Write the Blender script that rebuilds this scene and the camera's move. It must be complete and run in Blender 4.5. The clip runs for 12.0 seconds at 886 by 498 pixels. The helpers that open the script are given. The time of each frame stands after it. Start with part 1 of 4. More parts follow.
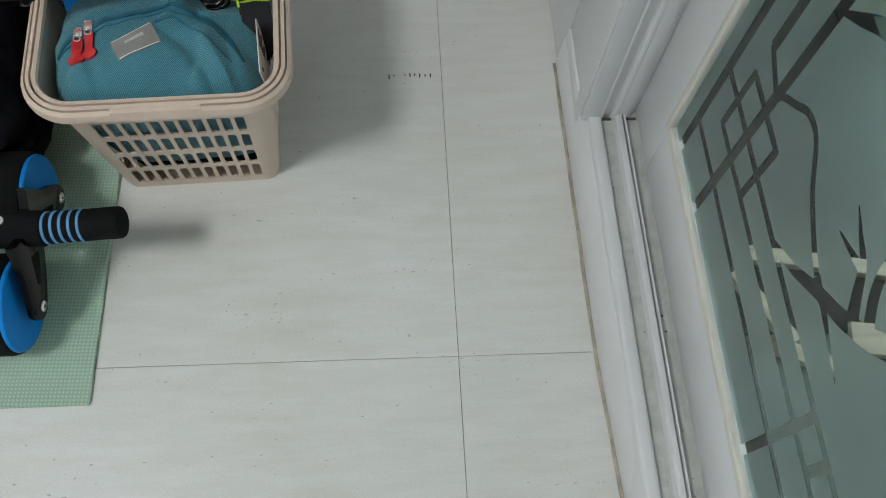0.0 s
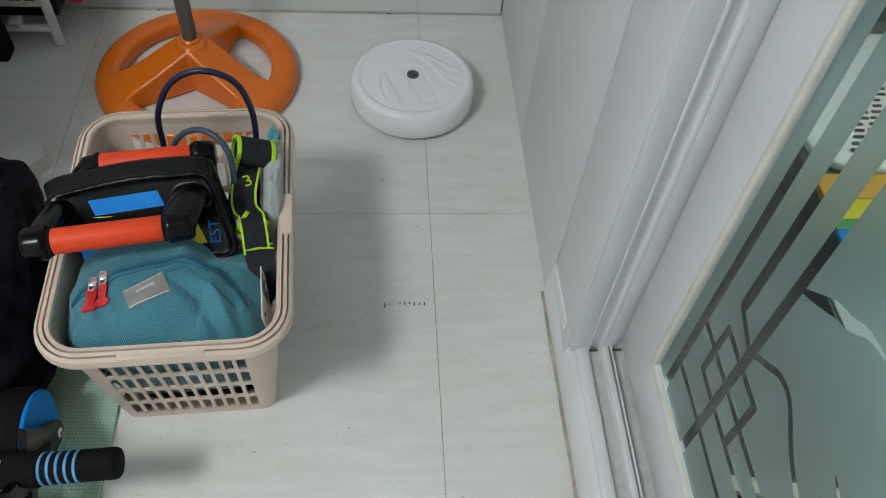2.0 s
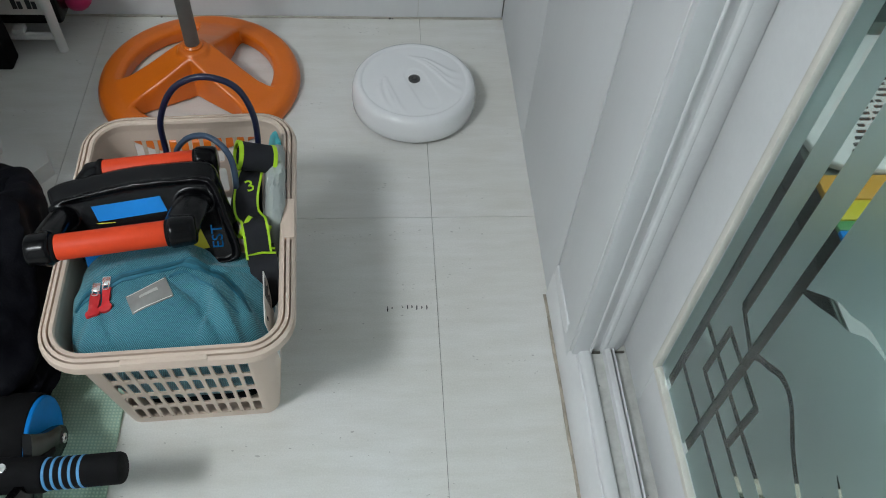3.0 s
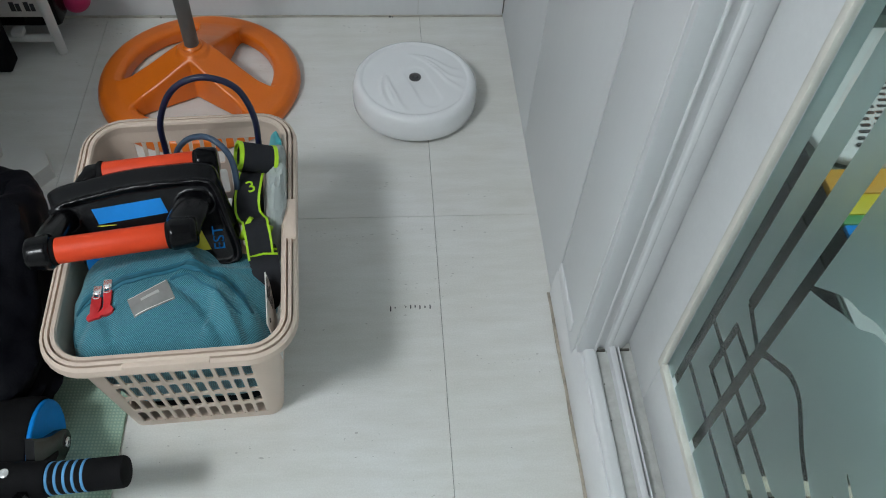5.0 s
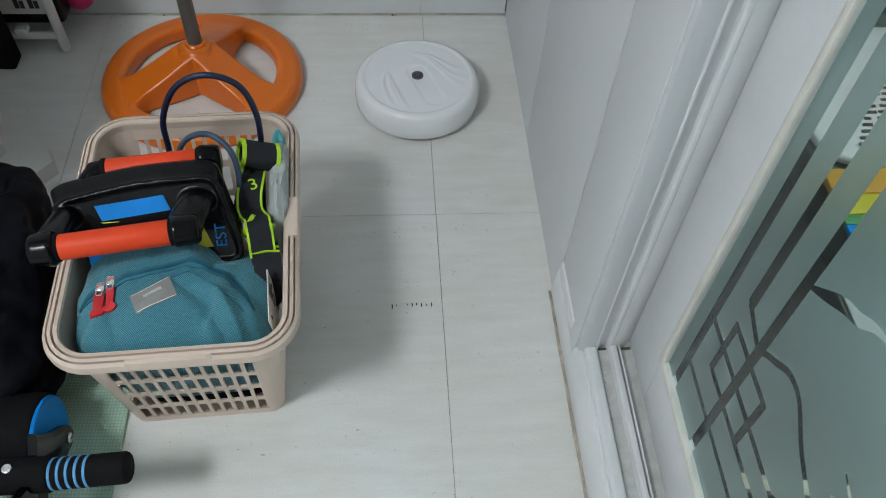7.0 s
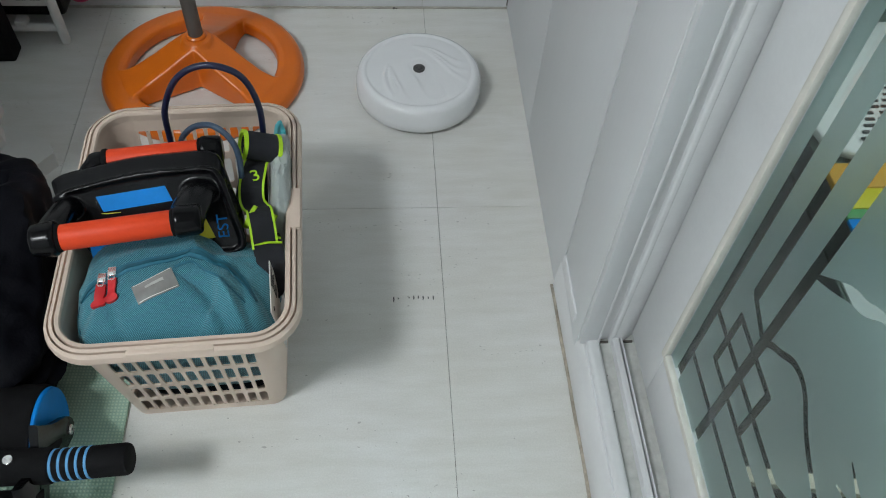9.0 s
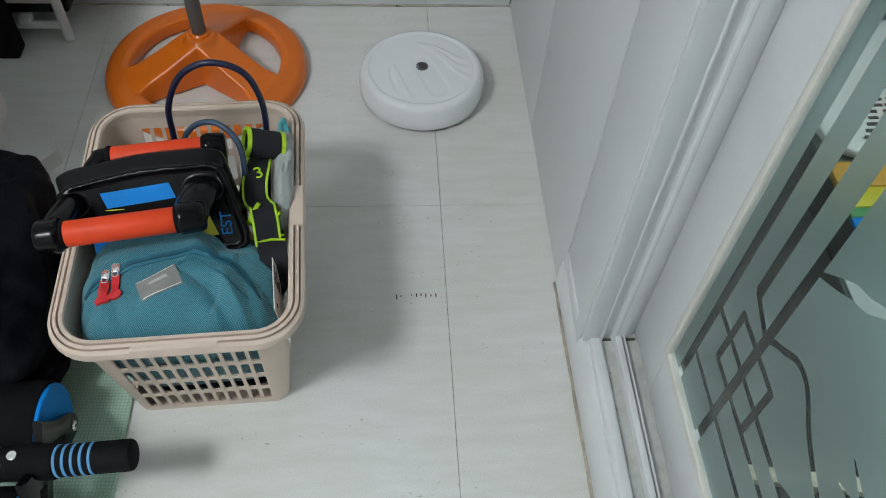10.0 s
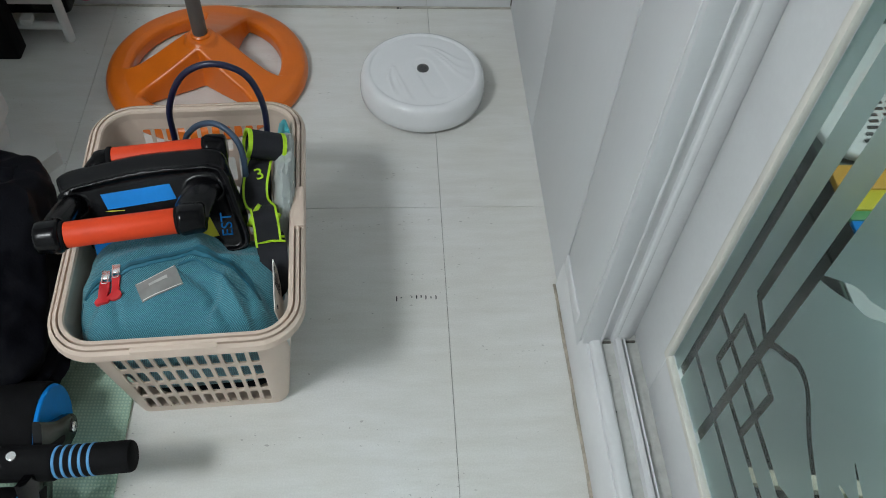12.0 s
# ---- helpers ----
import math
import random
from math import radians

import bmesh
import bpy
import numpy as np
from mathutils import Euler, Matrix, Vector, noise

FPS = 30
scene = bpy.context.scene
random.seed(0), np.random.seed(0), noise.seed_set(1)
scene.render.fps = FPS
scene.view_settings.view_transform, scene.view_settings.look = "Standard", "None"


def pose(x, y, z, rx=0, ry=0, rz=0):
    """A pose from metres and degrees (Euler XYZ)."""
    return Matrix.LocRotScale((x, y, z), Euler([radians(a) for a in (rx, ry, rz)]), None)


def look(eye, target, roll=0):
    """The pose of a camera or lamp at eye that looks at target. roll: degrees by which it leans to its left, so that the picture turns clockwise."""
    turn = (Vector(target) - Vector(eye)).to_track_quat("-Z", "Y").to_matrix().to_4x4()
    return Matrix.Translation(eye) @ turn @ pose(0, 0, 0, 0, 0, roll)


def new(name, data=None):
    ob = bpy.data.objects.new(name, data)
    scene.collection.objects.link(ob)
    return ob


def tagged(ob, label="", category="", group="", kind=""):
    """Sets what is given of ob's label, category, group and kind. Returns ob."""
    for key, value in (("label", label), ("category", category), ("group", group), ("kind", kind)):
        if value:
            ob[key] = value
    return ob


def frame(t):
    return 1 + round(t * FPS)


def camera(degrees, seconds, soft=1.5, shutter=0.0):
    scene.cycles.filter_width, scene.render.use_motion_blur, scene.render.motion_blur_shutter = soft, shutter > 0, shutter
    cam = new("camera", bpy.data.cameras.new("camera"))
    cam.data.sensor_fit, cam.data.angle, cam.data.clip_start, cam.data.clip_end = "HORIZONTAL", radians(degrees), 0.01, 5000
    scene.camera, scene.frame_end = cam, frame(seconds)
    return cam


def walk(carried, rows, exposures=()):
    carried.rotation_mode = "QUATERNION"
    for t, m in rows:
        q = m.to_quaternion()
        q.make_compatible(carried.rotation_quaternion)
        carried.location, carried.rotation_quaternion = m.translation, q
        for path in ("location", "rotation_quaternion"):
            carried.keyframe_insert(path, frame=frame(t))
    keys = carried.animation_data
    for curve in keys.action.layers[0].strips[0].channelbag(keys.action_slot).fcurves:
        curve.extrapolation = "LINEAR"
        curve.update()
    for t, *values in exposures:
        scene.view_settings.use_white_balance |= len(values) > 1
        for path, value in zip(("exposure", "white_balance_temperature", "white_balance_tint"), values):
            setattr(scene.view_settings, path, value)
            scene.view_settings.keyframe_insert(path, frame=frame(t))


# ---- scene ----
cam = camera(58.4, 12.0, soft=1.0, shutter=0.5)
PATH = [
    (0, (0.0454, 0.0608, 0.9478), (0.1688, 0.7653, -0.6102), 7.7),
    (0.5, (0.0446, 0.0600, 0.9496), (0.1645, 0.7704, -0.6059), 7.5),
    (1, (0.0437, 0.0608, 0.9521), (0.1620, 0.7799, -0.5990), 7.2),
    (1.1, (0.0437, 0.0608, 0.9496), (0.1645, 0.7927, -0.5956), 7.3),
    (1.2, (0.0488, 0.0643, 0.9556), (0.1645, 0.8304, -0.5733), 6.6),
    (1.3, (0.0523, 0.0763, 0.9684), (0.1697, 0.9101, -0.5245), 6.2),
    (1.4, (0.0557, 0.0900, 0.9830), (0.1748, 1.0044, -0.4619), 5.7),
    (1.5, (0.0548, 0.1011, 0.9993), (0.1825, 1.0627, -0.4131), 5.6),
    (1.6, (0.0557, 0.1063, 1.0053), (0.1851, 1.1064, -0.3805), 5.5),
    (1.8, (0.0540, 0.1088, 1.0113), (0.1851, 1.1287, -0.3599), 5.5),
    (2, (0.0471, 0.1037, 1.0147), (0.1860, 1.1355, -0.3471), 5.7),
    (2.5, (0.0497, 0.1011, 1.0147), (0.1817, 1.1398, -0.3419), 5.2),
    (3, (0.0497, 0.1011, 1.0164), (0.1800, 1.1407, -0.3402), 4.9),
    (5, (0.0497, 0.1063, 1.0121), (0.1748, 1.1424, -0.3471), 4.1),
    (5.5, (0.0437, 0.1063, 1.0130), (0.1680, 1.1407, -0.3488), 4.2),
    (6, (0.0446, 0.1046, 1.0138), (0.1663, 1.1381, -0.3479), 4.2),
    (6.5, (0.0454, 0.1028, 1.0138), (0.1654, 1.1355, -0.3488), 4.1),
    (7, (0.0506, 0.1046, 1.0138), (0.1705, 1.1381, -0.3479), 4.1),
    (9, (0.0454, 0.1011, 1.0070), (0.1688, 1.1304, -0.3582), 4.4),
    (9.5, (0.0420, 0.0994, 1.0087), (0.1637, 1.1261, -0.3582), 4.4),
    (10, (0.0446, 0.0994, 1.0070), (0.1628, 1.1261, -0.3599), 4.3),
    (10.5, (0.0437, 0.0986, 1.0061), (0.1637, 1.1261, -0.3599), 4.4),
    (11, (0.0420, 0.0960, 1.0070), (0.1594, 1.1227, -0.3599), 4.3),
    (11.5, (0.0437, 0.0951, 1.0087), (0.1620, 1.1252, -0.3565), 4.4),
    (12, (0.0437, 0.0994, 1.0070), (0.1628, 1.1295, -0.3574), 4.5),
]
EXPOSURES = [(0, -0.29, 6650, 10), (1.1, -0.29, 6650, 10), (1.5, -0.42, 6650, 10), (1.8, -0.16, 6600, 10), (2.2, -0.03, 6500, 10), (5, -0.03, 6330, 10), (7, -0.03, 6330, 10), (9, -0.03, 6420, 10), (12, -0.03, 6420, 10)]
walk(cam, [(t, look(eye, target, roll)) for t, eye, target, roll in PATH], EXPOSURES)

# ---- light and exposure ----
S = 0.857            # plan units to metres

world = bpy.data.worlds.new("world")
scene.world = world
world.use_nodes = True
world.node_tree.nodes["Background"].inputs["Color"].default_value = (0.8, 0.9, 1.0, 1)
world.node_tree.nodes["Background"].inputs["Strength"].default_value = 0.3


def lamp(name, at, aim, watts, size, colour):
    data = bpy.data.lights.new(name, "AREA")
    data.shape, data.size, data.energy, data.color = "DISK", size * S, watts, colour
    ob = new(name, data)
    ob.matrix_world = look([c * S for c in at], [c * S for c in aim])
    return ob


LAMP_AT = (-1.42, -0.50, 2.80)
lamp("room_light", LAMP_AT, (LAMP_AT[0], LAMP_AT[1], 0.0), 37.2, 0.64, (0.925, 0.975, 0.99))
# unseen lamp, added to brighten the etched pane and the balcony floor
lamp("balcony_fill_light", (1.94, 0.80, 1.62), (0.50, 0.80, 0.40), 19.0, 0.95, (0.90, 1.0, 0.99))


# ---- materials ----
def mat(name, colour, rough=0.5, metal=0.0, var=0.12, scale=14.0, bump=0.15, fine=220.0, spec=0.5,
        stretch=(1, 1, 1), coat=0.0, sheen=0.0, depth=0.001):
    """A surface with broad tone variation, fine grain and a little relief."""
    m = bpy.data.materials.new(name)
    m.use_nodes = True
    nt = m.node_tree
    b = nt.nodes["Principled BSDF"]
    b.inputs["Roughness"].default_value = rough
    b.inputs["Metallic"].default_value = metal
    b.inputs["Specular IOR Level"].default_value = spec
    b.inputs["Coat Weight"].default_value = coat
    b.inputs["Sheen Weight"].default_value = sheen
    tc = nt.nodes.new("ShaderNodeTexCoord")
    mp = nt.nodes.new("ShaderNodeMapping")
    mp.inputs["Scale"].default_value = stretch
    nt.links.new(tc.outputs["Object"], mp.inputs["Vector"])
    n1 = nt.nodes.new("ShaderNodeTexNoise")
    n1.inputs["Scale"].default_value = scale
    n1.inputs["Detail"].default_value = 6
    n2 = nt.nodes.new("ShaderNodeTexNoise")
    n2.inputs["Scale"].default_value = fine
    n2.inputs["Detail"].default_value = 3
    for n in (n1, n2):
        nt.links.new(mp.outputs["Vector"], n.inputs["Vector"])
    ramp = nt.nodes.new("ShaderNodeValToRGB")
    ramp.color_ramp.elements[0].position, ramp.color_ramp.elements[1].position = 0.3, 0.7
    ramp.color_ramp.elements[0].color = (*[c * (1 - var) for c in colour], 1)
    ramp.color_ramp.elements[1].color = (*[min(1, c * (1 + var * 0.6)) for c in colour], 1)
    nt.links.new(n1.outputs["Fac"], ramp.inputs["Fac"])
    mix = nt.nodes.new("ShaderNodeMix")
    mix.data_type, mix.blend_type = "RGBA", "MULTIPLY"
    mix.inputs["Factor"].default_value = min(1.0, var * 1.5)
    nt.links.new(ramp.outputs["Color"], mix.inputs[6])
    nt.links.new(n2.outputs["Color"], mix.inputs[7])
    gain = nt.nodes.new("ShaderNodeRGBToBW")
    nt.links.new(n2.outputs["Color"], gain.inputs["Color"])
    nt.links.new(gain.outputs["Val"], mix.inputs[7])
    nt.links.new(mix.outputs[2], b.inputs["Base Color"])
    bp = nt.nodes.new("ShaderNodeBump")
    bp.inputs["Strength"].default_value = bump
    bp.inputs["Distance"].default_value = depth
    nt.links.new(n2.outputs["Fac"], bp.inputs["Height"])
    nt.links.new(bp.outputs["Normal"], b.inputs["Normal"])
    return m


def nodes_of(m):
    nt = m.node_tree
    return nt, nt.nodes["Principled BSDF"]


def floor_material():
    """White vinyl with fine streaks across, faint warm clouds and sparse dark specks."""
    m = bpy.data.materials.new("white_vinyl")
    m.use_nodes = True
    nt, b = nodes_of(m)
    b.inputs["Roughness"].default_value = 0.55
    geo = nt.nodes.new("ShaderNodeNewGeometry")
    mp = nt.nodes.new("ShaderNodeMapping")
    mp.inputs["Scale"].default_value = (4.0, 21.0, 1)
    nt.links.new(geo.outputs["Position"], mp.inputs["Vector"])
    streak = nt.nodes.new("ShaderNodeTexNoise")
    streak.inputs["Scale"].default_value = 2.2
    streak.inputs["Detail"].default_value = 8
    streak.inputs["Roughness"].default_value = 0.65
    nt.links.new(mp.outputs["Vector"], streak.inputs["Vector"])
    ramp = nt.nodes.new("ShaderNodeValToRGB")
    ramp.color_ramp.elements[0].position, ramp.color_ramp.elements[1].position = 0.28, 0.66
    ramp.color_ramp.elements[0].color = (0.655, 0.65, 0.62, 1)
    ramp.color_ramp.elements[1].color = (0.74, 0.742, 0.73, 1)
    nt.links.new(streak.outputs["Fac"], ramp.inputs["Fac"])
    cloud = nt.nodes.new("ShaderNodeTexNoise")
    cloud.inputs["Scale"].default_value = 3.0
    cloud.inputs["Detail"].default_value = 4
    nt.links.new(geo.outputs["Position"], cloud.inputs["Vector"])
    cr = nt.nodes.new("ShaderNodeValToRGB")
    cr.color_ramp.elements[0].position, cr.color_ramp.elements[1].position = 0.35, 0.65
    cr.color_ramp.elements[0].color = (0.95, 0.94, 0.90, 1)
    cr.color_ramp.elements[1].color = (1, 1, 1, 1)
    nt.links.new(cloud.outputs["Fac"], cr.inputs["Fac"])
    mix = nt.nodes.new("ShaderNodeMix")
    mix.data_type, mix.blend_type = "RGBA", "MULTIPLY"
    mix.inputs["Factor"].default_value = 1.0
    nt.links.new(ramp.outputs["Color"], mix.inputs[6])
    nt.links.new(cr.outputs["Color"], mix.inputs[7])
    # specks: short dashes gathered in loose bands
    mp2 = nt.nodes.new("ShaderNodeMapping")
    mp2.inputs["Scale"].default_value = (120, 230, 1)
    nt.links.new(geo.outputs["Position"], mp2.inputs["Vector"])
    sp = nt.nodes.new("ShaderNodeTexNoise")
    sp.inputs["Scale"].default_value = 1.0
    sp.inputs["Detail"].default_value = 1
    nt.links.new(mp2.outputs["Vector"], sp.inputs["Vector"])
    mp3 = nt.nodes.new("ShaderNodeMapping")
    mp3.inputs["Scale"].default_value = (5, 17, 1)
    nt.links.new(geo.outputs["Position"], mp3.inputs["Vector"])
    band = nt.nodes.new("ShaderNodeTexNoise")
    band.inputs["Scale"].default_value = 1.0
    band.inputs["Detail"].default_value = 2
    nt.links.new(mp3.outputs["Vector"], band.inputs["Vector"])
    add = nt.nodes.new("ShaderNodeMath")
    add.operation = "MULTIPLY_ADD"
    add.inputs[1].default_value = 0.44
    nt.links.new(band.outputs["Fac"], add.inputs[0])
    nt.links.new(sp.outputs["Fac"], add.inputs[2])
    sr = nt.nodes.new("ShaderNodeValToRGB")
    sr.color_ramp.elements[0].position, sr.color_ramp.elements[1].position = 0.985, 1.08
    sr.color_ramp.elements[0].color = (0, 0, 0, 1)
    sr.color_ramp.elements[1].color = (0.5, 0.5, 0.5, 1)
    nt.links.new(add.outputs["Value"], sr.inputs["Fac"])
    dark = nt.nodes.new("ShaderNodeMix")
    dark.data_type = "RGBA"
    dark.inputs[7].default_value = (0.25, 0.24, 0.22, 1)
    nt.links.new(sr.outputs["Color"], dark.inputs["Factor"])
    grain = nt.nodes.new("ShaderNodeTexNoise")
    grain.inputs["Scale"].default_value = 420.0
    grain.inputs["Detail"].default_value = 2
    nt.links.new(geo.outputs["Position"], grain.inputs["Vector"])
    gr = nt.nodes.new("ShaderNodeMapRange")
    gr.inputs["From Min"].default_value, gr.inputs["From Max"].default_value = 0.3, 0.7
    gr.inputs["To Min"].default_value, gr.inputs["To Max"].default_value = 0.95, 1.04
    nt.links.new(grain.outputs["Fac"], gr.inputs["Value"])
    fine = nt.nodes.new("ShaderNodeMix")
    fine.data_type, fine.blend_type = "RGBA", "MULTIPLY"
    fine.inputs["Factor"].default_value = 1.0
    nt.links.new(mix.outputs[2], fine.inputs[6])
    nt.links.new(gr.outputs["Result"], fine.inputs[7])
    nt.links.new(fine.outputs[2], dark.inputs[6])
    nt.links.new(dark.outputs[2], b.inputs["Base Color"])
    bp = nt.nodes.new("ShaderNodeBump")
    bp.inputs["Strength"].default_value = 0.12
    bp.inputs["Distance"].default_value = 0.0006
    nt.links.new(streak.outputs["Fac"], bp.inputs["Height"])
    nt.links.new(bp.outputs["Normal"], b.inputs["Normal"])
    return m


def woven(name, colour, dark, pitch, rough, relief, diagonal=False, sheen=0.0):
    """A regular weave or knobbed mat: two crossed wave textures drive colour and relief."""
    m = bpy.data.materials.new(name)
    m.use_nodes = True
    nt, b = nodes_of(m)
    b.inputs["Roughness"].default_value = rough
    b.inputs["Sheen Weight"].default_value = sheen
    b.inputs["Specular IOR Level"].default_value = 0.3
    geo = nt.nodes.new("ShaderNodeNewGeometry")
    mp = nt.nodes.new("ShaderNodeMapping")
    mp.inputs["Rotation"].default_value = (0, 0, radians(38 if diagonal else 2))
    mp.inputs["Scale"].default_value = (1, 1, 0)
    nt.links.new(geo.outputs["Position"], mp.inputs["Vector"])
    waves = []
    for axis in ("X", "Y"):
        w = nt.nodes.new("ShaderNodeTexWave")
        w.bands_direction = axis
        w.inputs["Scale"].default_value = 0.314 / pitch
        w.inputs["Distortion"].default_value = 0.35
        w.inputs["Detail"].default_value = 1
        nt.links.new(mp.outputs["Vector"], w.inputs["Vector"])
        waves.append(w)
    mul = nt.nodes.new("ShaderNodeMath")
    mul.operation = "MULTIPLY"
    nt.links.new(waves[0].outputs["Fac"], mul.inputs[0])
    nt.links.new(waves[1].outputs["Fac"], mul.inputs[1])
    big = nt.nodes.new("ShaderNodeTexNoise")
    big.inputs["Scale"].default_value = 9
    big.inputs["Detail"].default_value = 5
    nt.links.new(geo.outputs["Position"], big.inputs["Vector"])
    mad = nt.nodes.new("ShaderNodeMath")
    mad.operation = "MULTIPLY_ADD"
    mad.inputs[1].default_value = 0.5
    nt.links.new(big.outputs["Fac"], mad.inputs[0])
    nt.links.new(mul.outputs["Value"], mad.inputs[2])
    ramp = nt.nodes.new("ShaderNodeValToRGB")
    ramp.color_ramp.elements[0].position, ramp.color_ramp.elements[1].position = 0.15, 0.95
    ramp.color_ramp.elements[0].color = (*dark, 1)
    ramp.color_ramp.elements[1].color = (*colour, 1)
    nt.links.new(mad.outputs["Value"], ramp.inputs["Fac"])
    nt.links.new(ramp.outputs["Color"], b.inputs["Base Color"])
    bp = nt.nodes.new("ShaderNodeBump")
    bp.inputs["Strength"].default_value = 0.6
    bp.inputs["Distance"].default_value = relief
    nt.links.new(mul.outputs["Value"], bp.inputs["Height"])
    nt.links.new(bp.outputs["Normal"], b.inputs["Normal"])
    return m


def glass_material(name, colour, rough, diffuse=0.0, diffuse_colour=(0.5, 0.6, 0.58), through_glow=0.0, ior=1.45):
    m = bpy.data.materials.new(name)
    m.use_nodes = True
    nt, b = nodes_of(m)
    b.inputs["Base Color"].default_value = (*colour, 1)
    b.inputs["Roughness"].default_value = rough
    b.inputs["Transmission Weight"].default_value = 1.0
    b.inputs["IOR"].default_value = ior
    if diffuse:
        d = nt.nodes.new("ShaderNodeBsdfDiffuse")
        d.inputs["Color"].default_value = (*diffuse_colour, 1)
        n = nt.nodes.new("ShaderNodeTexNoise")
        n.inputs["Scale"].default_value = 5.0
        r = nt.nodes.new("ShaderNodeMapRange")
        r.inputs["To Min"].default_value, r.inputs["To Max"].default_value = diffuse * 0.9, diffuse * 1.1
        nt.links.new(n.outputs["Fac"], r.inputs["Value"])
        mix = nt.nodes.new("ShaderNodeMixShader")
        nt.links.new(r.outputs["Result"], mix.inputs[0])
        nt.links.new(b.outputs["BSDF"], mix.inputs[1])
        nt.links.new(d.outputs["BSDF"], mix.inputs[2])
        last = mix
        if through_glow:
            tr = nt.nodes.new("ShaderNodeBsdfTranslucent")
            tr.inputs["Color"].default_value = (0.74, 0.86, 0.84, 1)
            last = nt.nodes.new("ShaderNodeMixShader")
            last.inputs[0].default_value = through_glow
            nt.links.new(mix.outputs["Shader"], last.inputs[1])
            nt.links.new(tr.outputs["BSDF"], last.inputs[2])
        nt.links.new(last.outputs["Shader"], nt.nodes["Material Output"].inputs["Surface"])
    return m


def glow(name, colour, strength):
    m = bpy.data.materials.new(name)
    m.use_nodes = True
    nt, b = nodes_of(m)
    b.inputs["Emission Color"].default_value = (*colour, 1)
    b.inputs["Emission Strength"].default_value = strength
    return m


M_FLOOR = floor_material()
M_PAINT = mat("white_wall_film", (0.66, 0.675, 0.685), 0.46, var=0.03, scale=5, bump=0.22, fine=110, stretch=(1, 1, 0.25), depth=0.0010)
M_FRAME = mat("white_pvc_frame", (0.74, 0.75, 0.755), 0.34, var=0.06, scale=9, bump=0.06, fine=160)
M_BEAD = mat("cream_gasket", (0.74, 0.72, 0.655), 0.5, var=0.08, scale=20)
M_CAULK = mat("brown_caulk", (0.68, 0.61, 0.50), 0.65, var=0.35, scale=40, bump=0.4)
M_SEAL = mat("grey_sealant", (0.58, 0.55, 0.475), 0.65, var=0.30, scale=30, bump=0.4)
M_DIRT = mat("track_grime", (0.16, 0.15, 0.125), 0.8, var=0.6, scale=60, bump=0.4)
M_GROOVE = mat("groove_grey", (0.60, 0.61, 0.58), 0.6, var=0.18, scale=40, bump=0.3)
M_CEIL = mat("ceiling_paper", (0.78, 0.78, 0.76), 0.8, var=0.05)
M_SUB = mat("subfloor", (0.12, 0.115, 0.10), 0.9)
M_BASKET = mat("beige_plastic", (0.70, 0.56, 0.46), 0.38, var=0.05, scale=12, bump=0.10, fine=300)
M_TEAL = woven("teal_polyester", (0.115, 0.395, 0.470), (0.016, 0.105, 0.148), 0.00155, 0.58, 0.0008, True, 0.25)
M_TEAL2 = mat("teal_tape", (0.030, 0.185, 0.265), 0.6, var=0.15, scale=60, bump=0.3, fine=700)
M_TEAL3 = mat("teal_zip_teeth", (0.016, 0.12, 0.17), 0.45, var=0.15, scale=60)
M_RED = mat("red_rubber", (0.62, 0.025, 0.03), 0.5, var=0.08, scale=50)
M_METAL = mat("chrome", (0.92, 0.92, 0.91), 0.24, metal=0.75, var=0.08, scale=60)
M_LABEL = mat("silver_label", (0.30, 0.30, 0.285), 0.36, metal=0.0, var=0.18, scale=30)
M_BLACK = mat("black_gloss_plastic", (0.003, 0.003, 0.004), 0.22, var=0.2, scale=30, bump=0.05, spec=0.22)
M_BLACKM = mat("black_foam", (0.008, 0.008, 0.009), 0.8, var=0.25, scale=60, bump=0.35, fine=500, spec=0.14)
M_ORANGE = mat("orange_red_foam", (0.86, 0.068, 0.013), 0.52, var=0.08, scale=30, bump=0.12, fine=400, spec=0.35)
M_BLUE = mat("bright_blue_plastic", (0.004, 0.260, 0.78), 0.45, var=0.08, scale=30, spec=0.18)
M_SKY = mat("light_blue_rubber", (0.10, 0.33, 0.62), 0.55, var=0.08, scale=60)
M_YELLOW = mat("yellow_print", (0.70, 0.62, 0.03), 0.5, var=0.06)
M_NAVY = mat("navy_rubber_tube", (0.012, 0.016, 0.055), 0.36, var=0.15, scale=40)
M_SLATE = mat("slate_blue_tube", (0.050, 0.085, 0.14), 0.42, var=0.15, scale=40)
M_ELASTIC = mat("charcoal_elastic", (0.011, 0.012, 0.018), 0.8, var=0.2, scale=90, bump=0.6, fine=900)
M_NEON = mat("neon_green_edging", (0.50, 0.80, 0.02), 0.6, var=0.12, scale=90, bump=0.4, fine=900)
M_CARD = mat("white_card", (0.74, 0.72, 0.68), 0.6, var=0.05)
M_INK = mat("dark_ink", (0.035, 0.035, 0.04), 0.7, var=0.1)
M_MAT = woven("green_mat_foam", (0.49, 0.63, 0.50), (0.30, 0.45, 0.35), 0.0046, 0.85, 0.0012)
M_CLOTH = mat("black_navy_nylon", (0.0024, 0.0028, 0.0062), 0.66, var=0.3, scale=18, bump=0.4, fine=300, spec=0.12)
M_WRAP = mat("black_plastic_film", (0.01, 0.01, 0.011), 0.12, var=0.2, scale=20, bump=0.7, fine=45, depth=0.006)
M_OBASE = mat("orange_plastic", (0.76, 0.165, 0.008), 0.28, var=0.07, scale=14, bump=0.08, fine=260)
M_POLE = mat("grey_painted_steel", (0.13, 0.13, 0.122), 0.42, metal=0.3, var=0.10, scale=40)
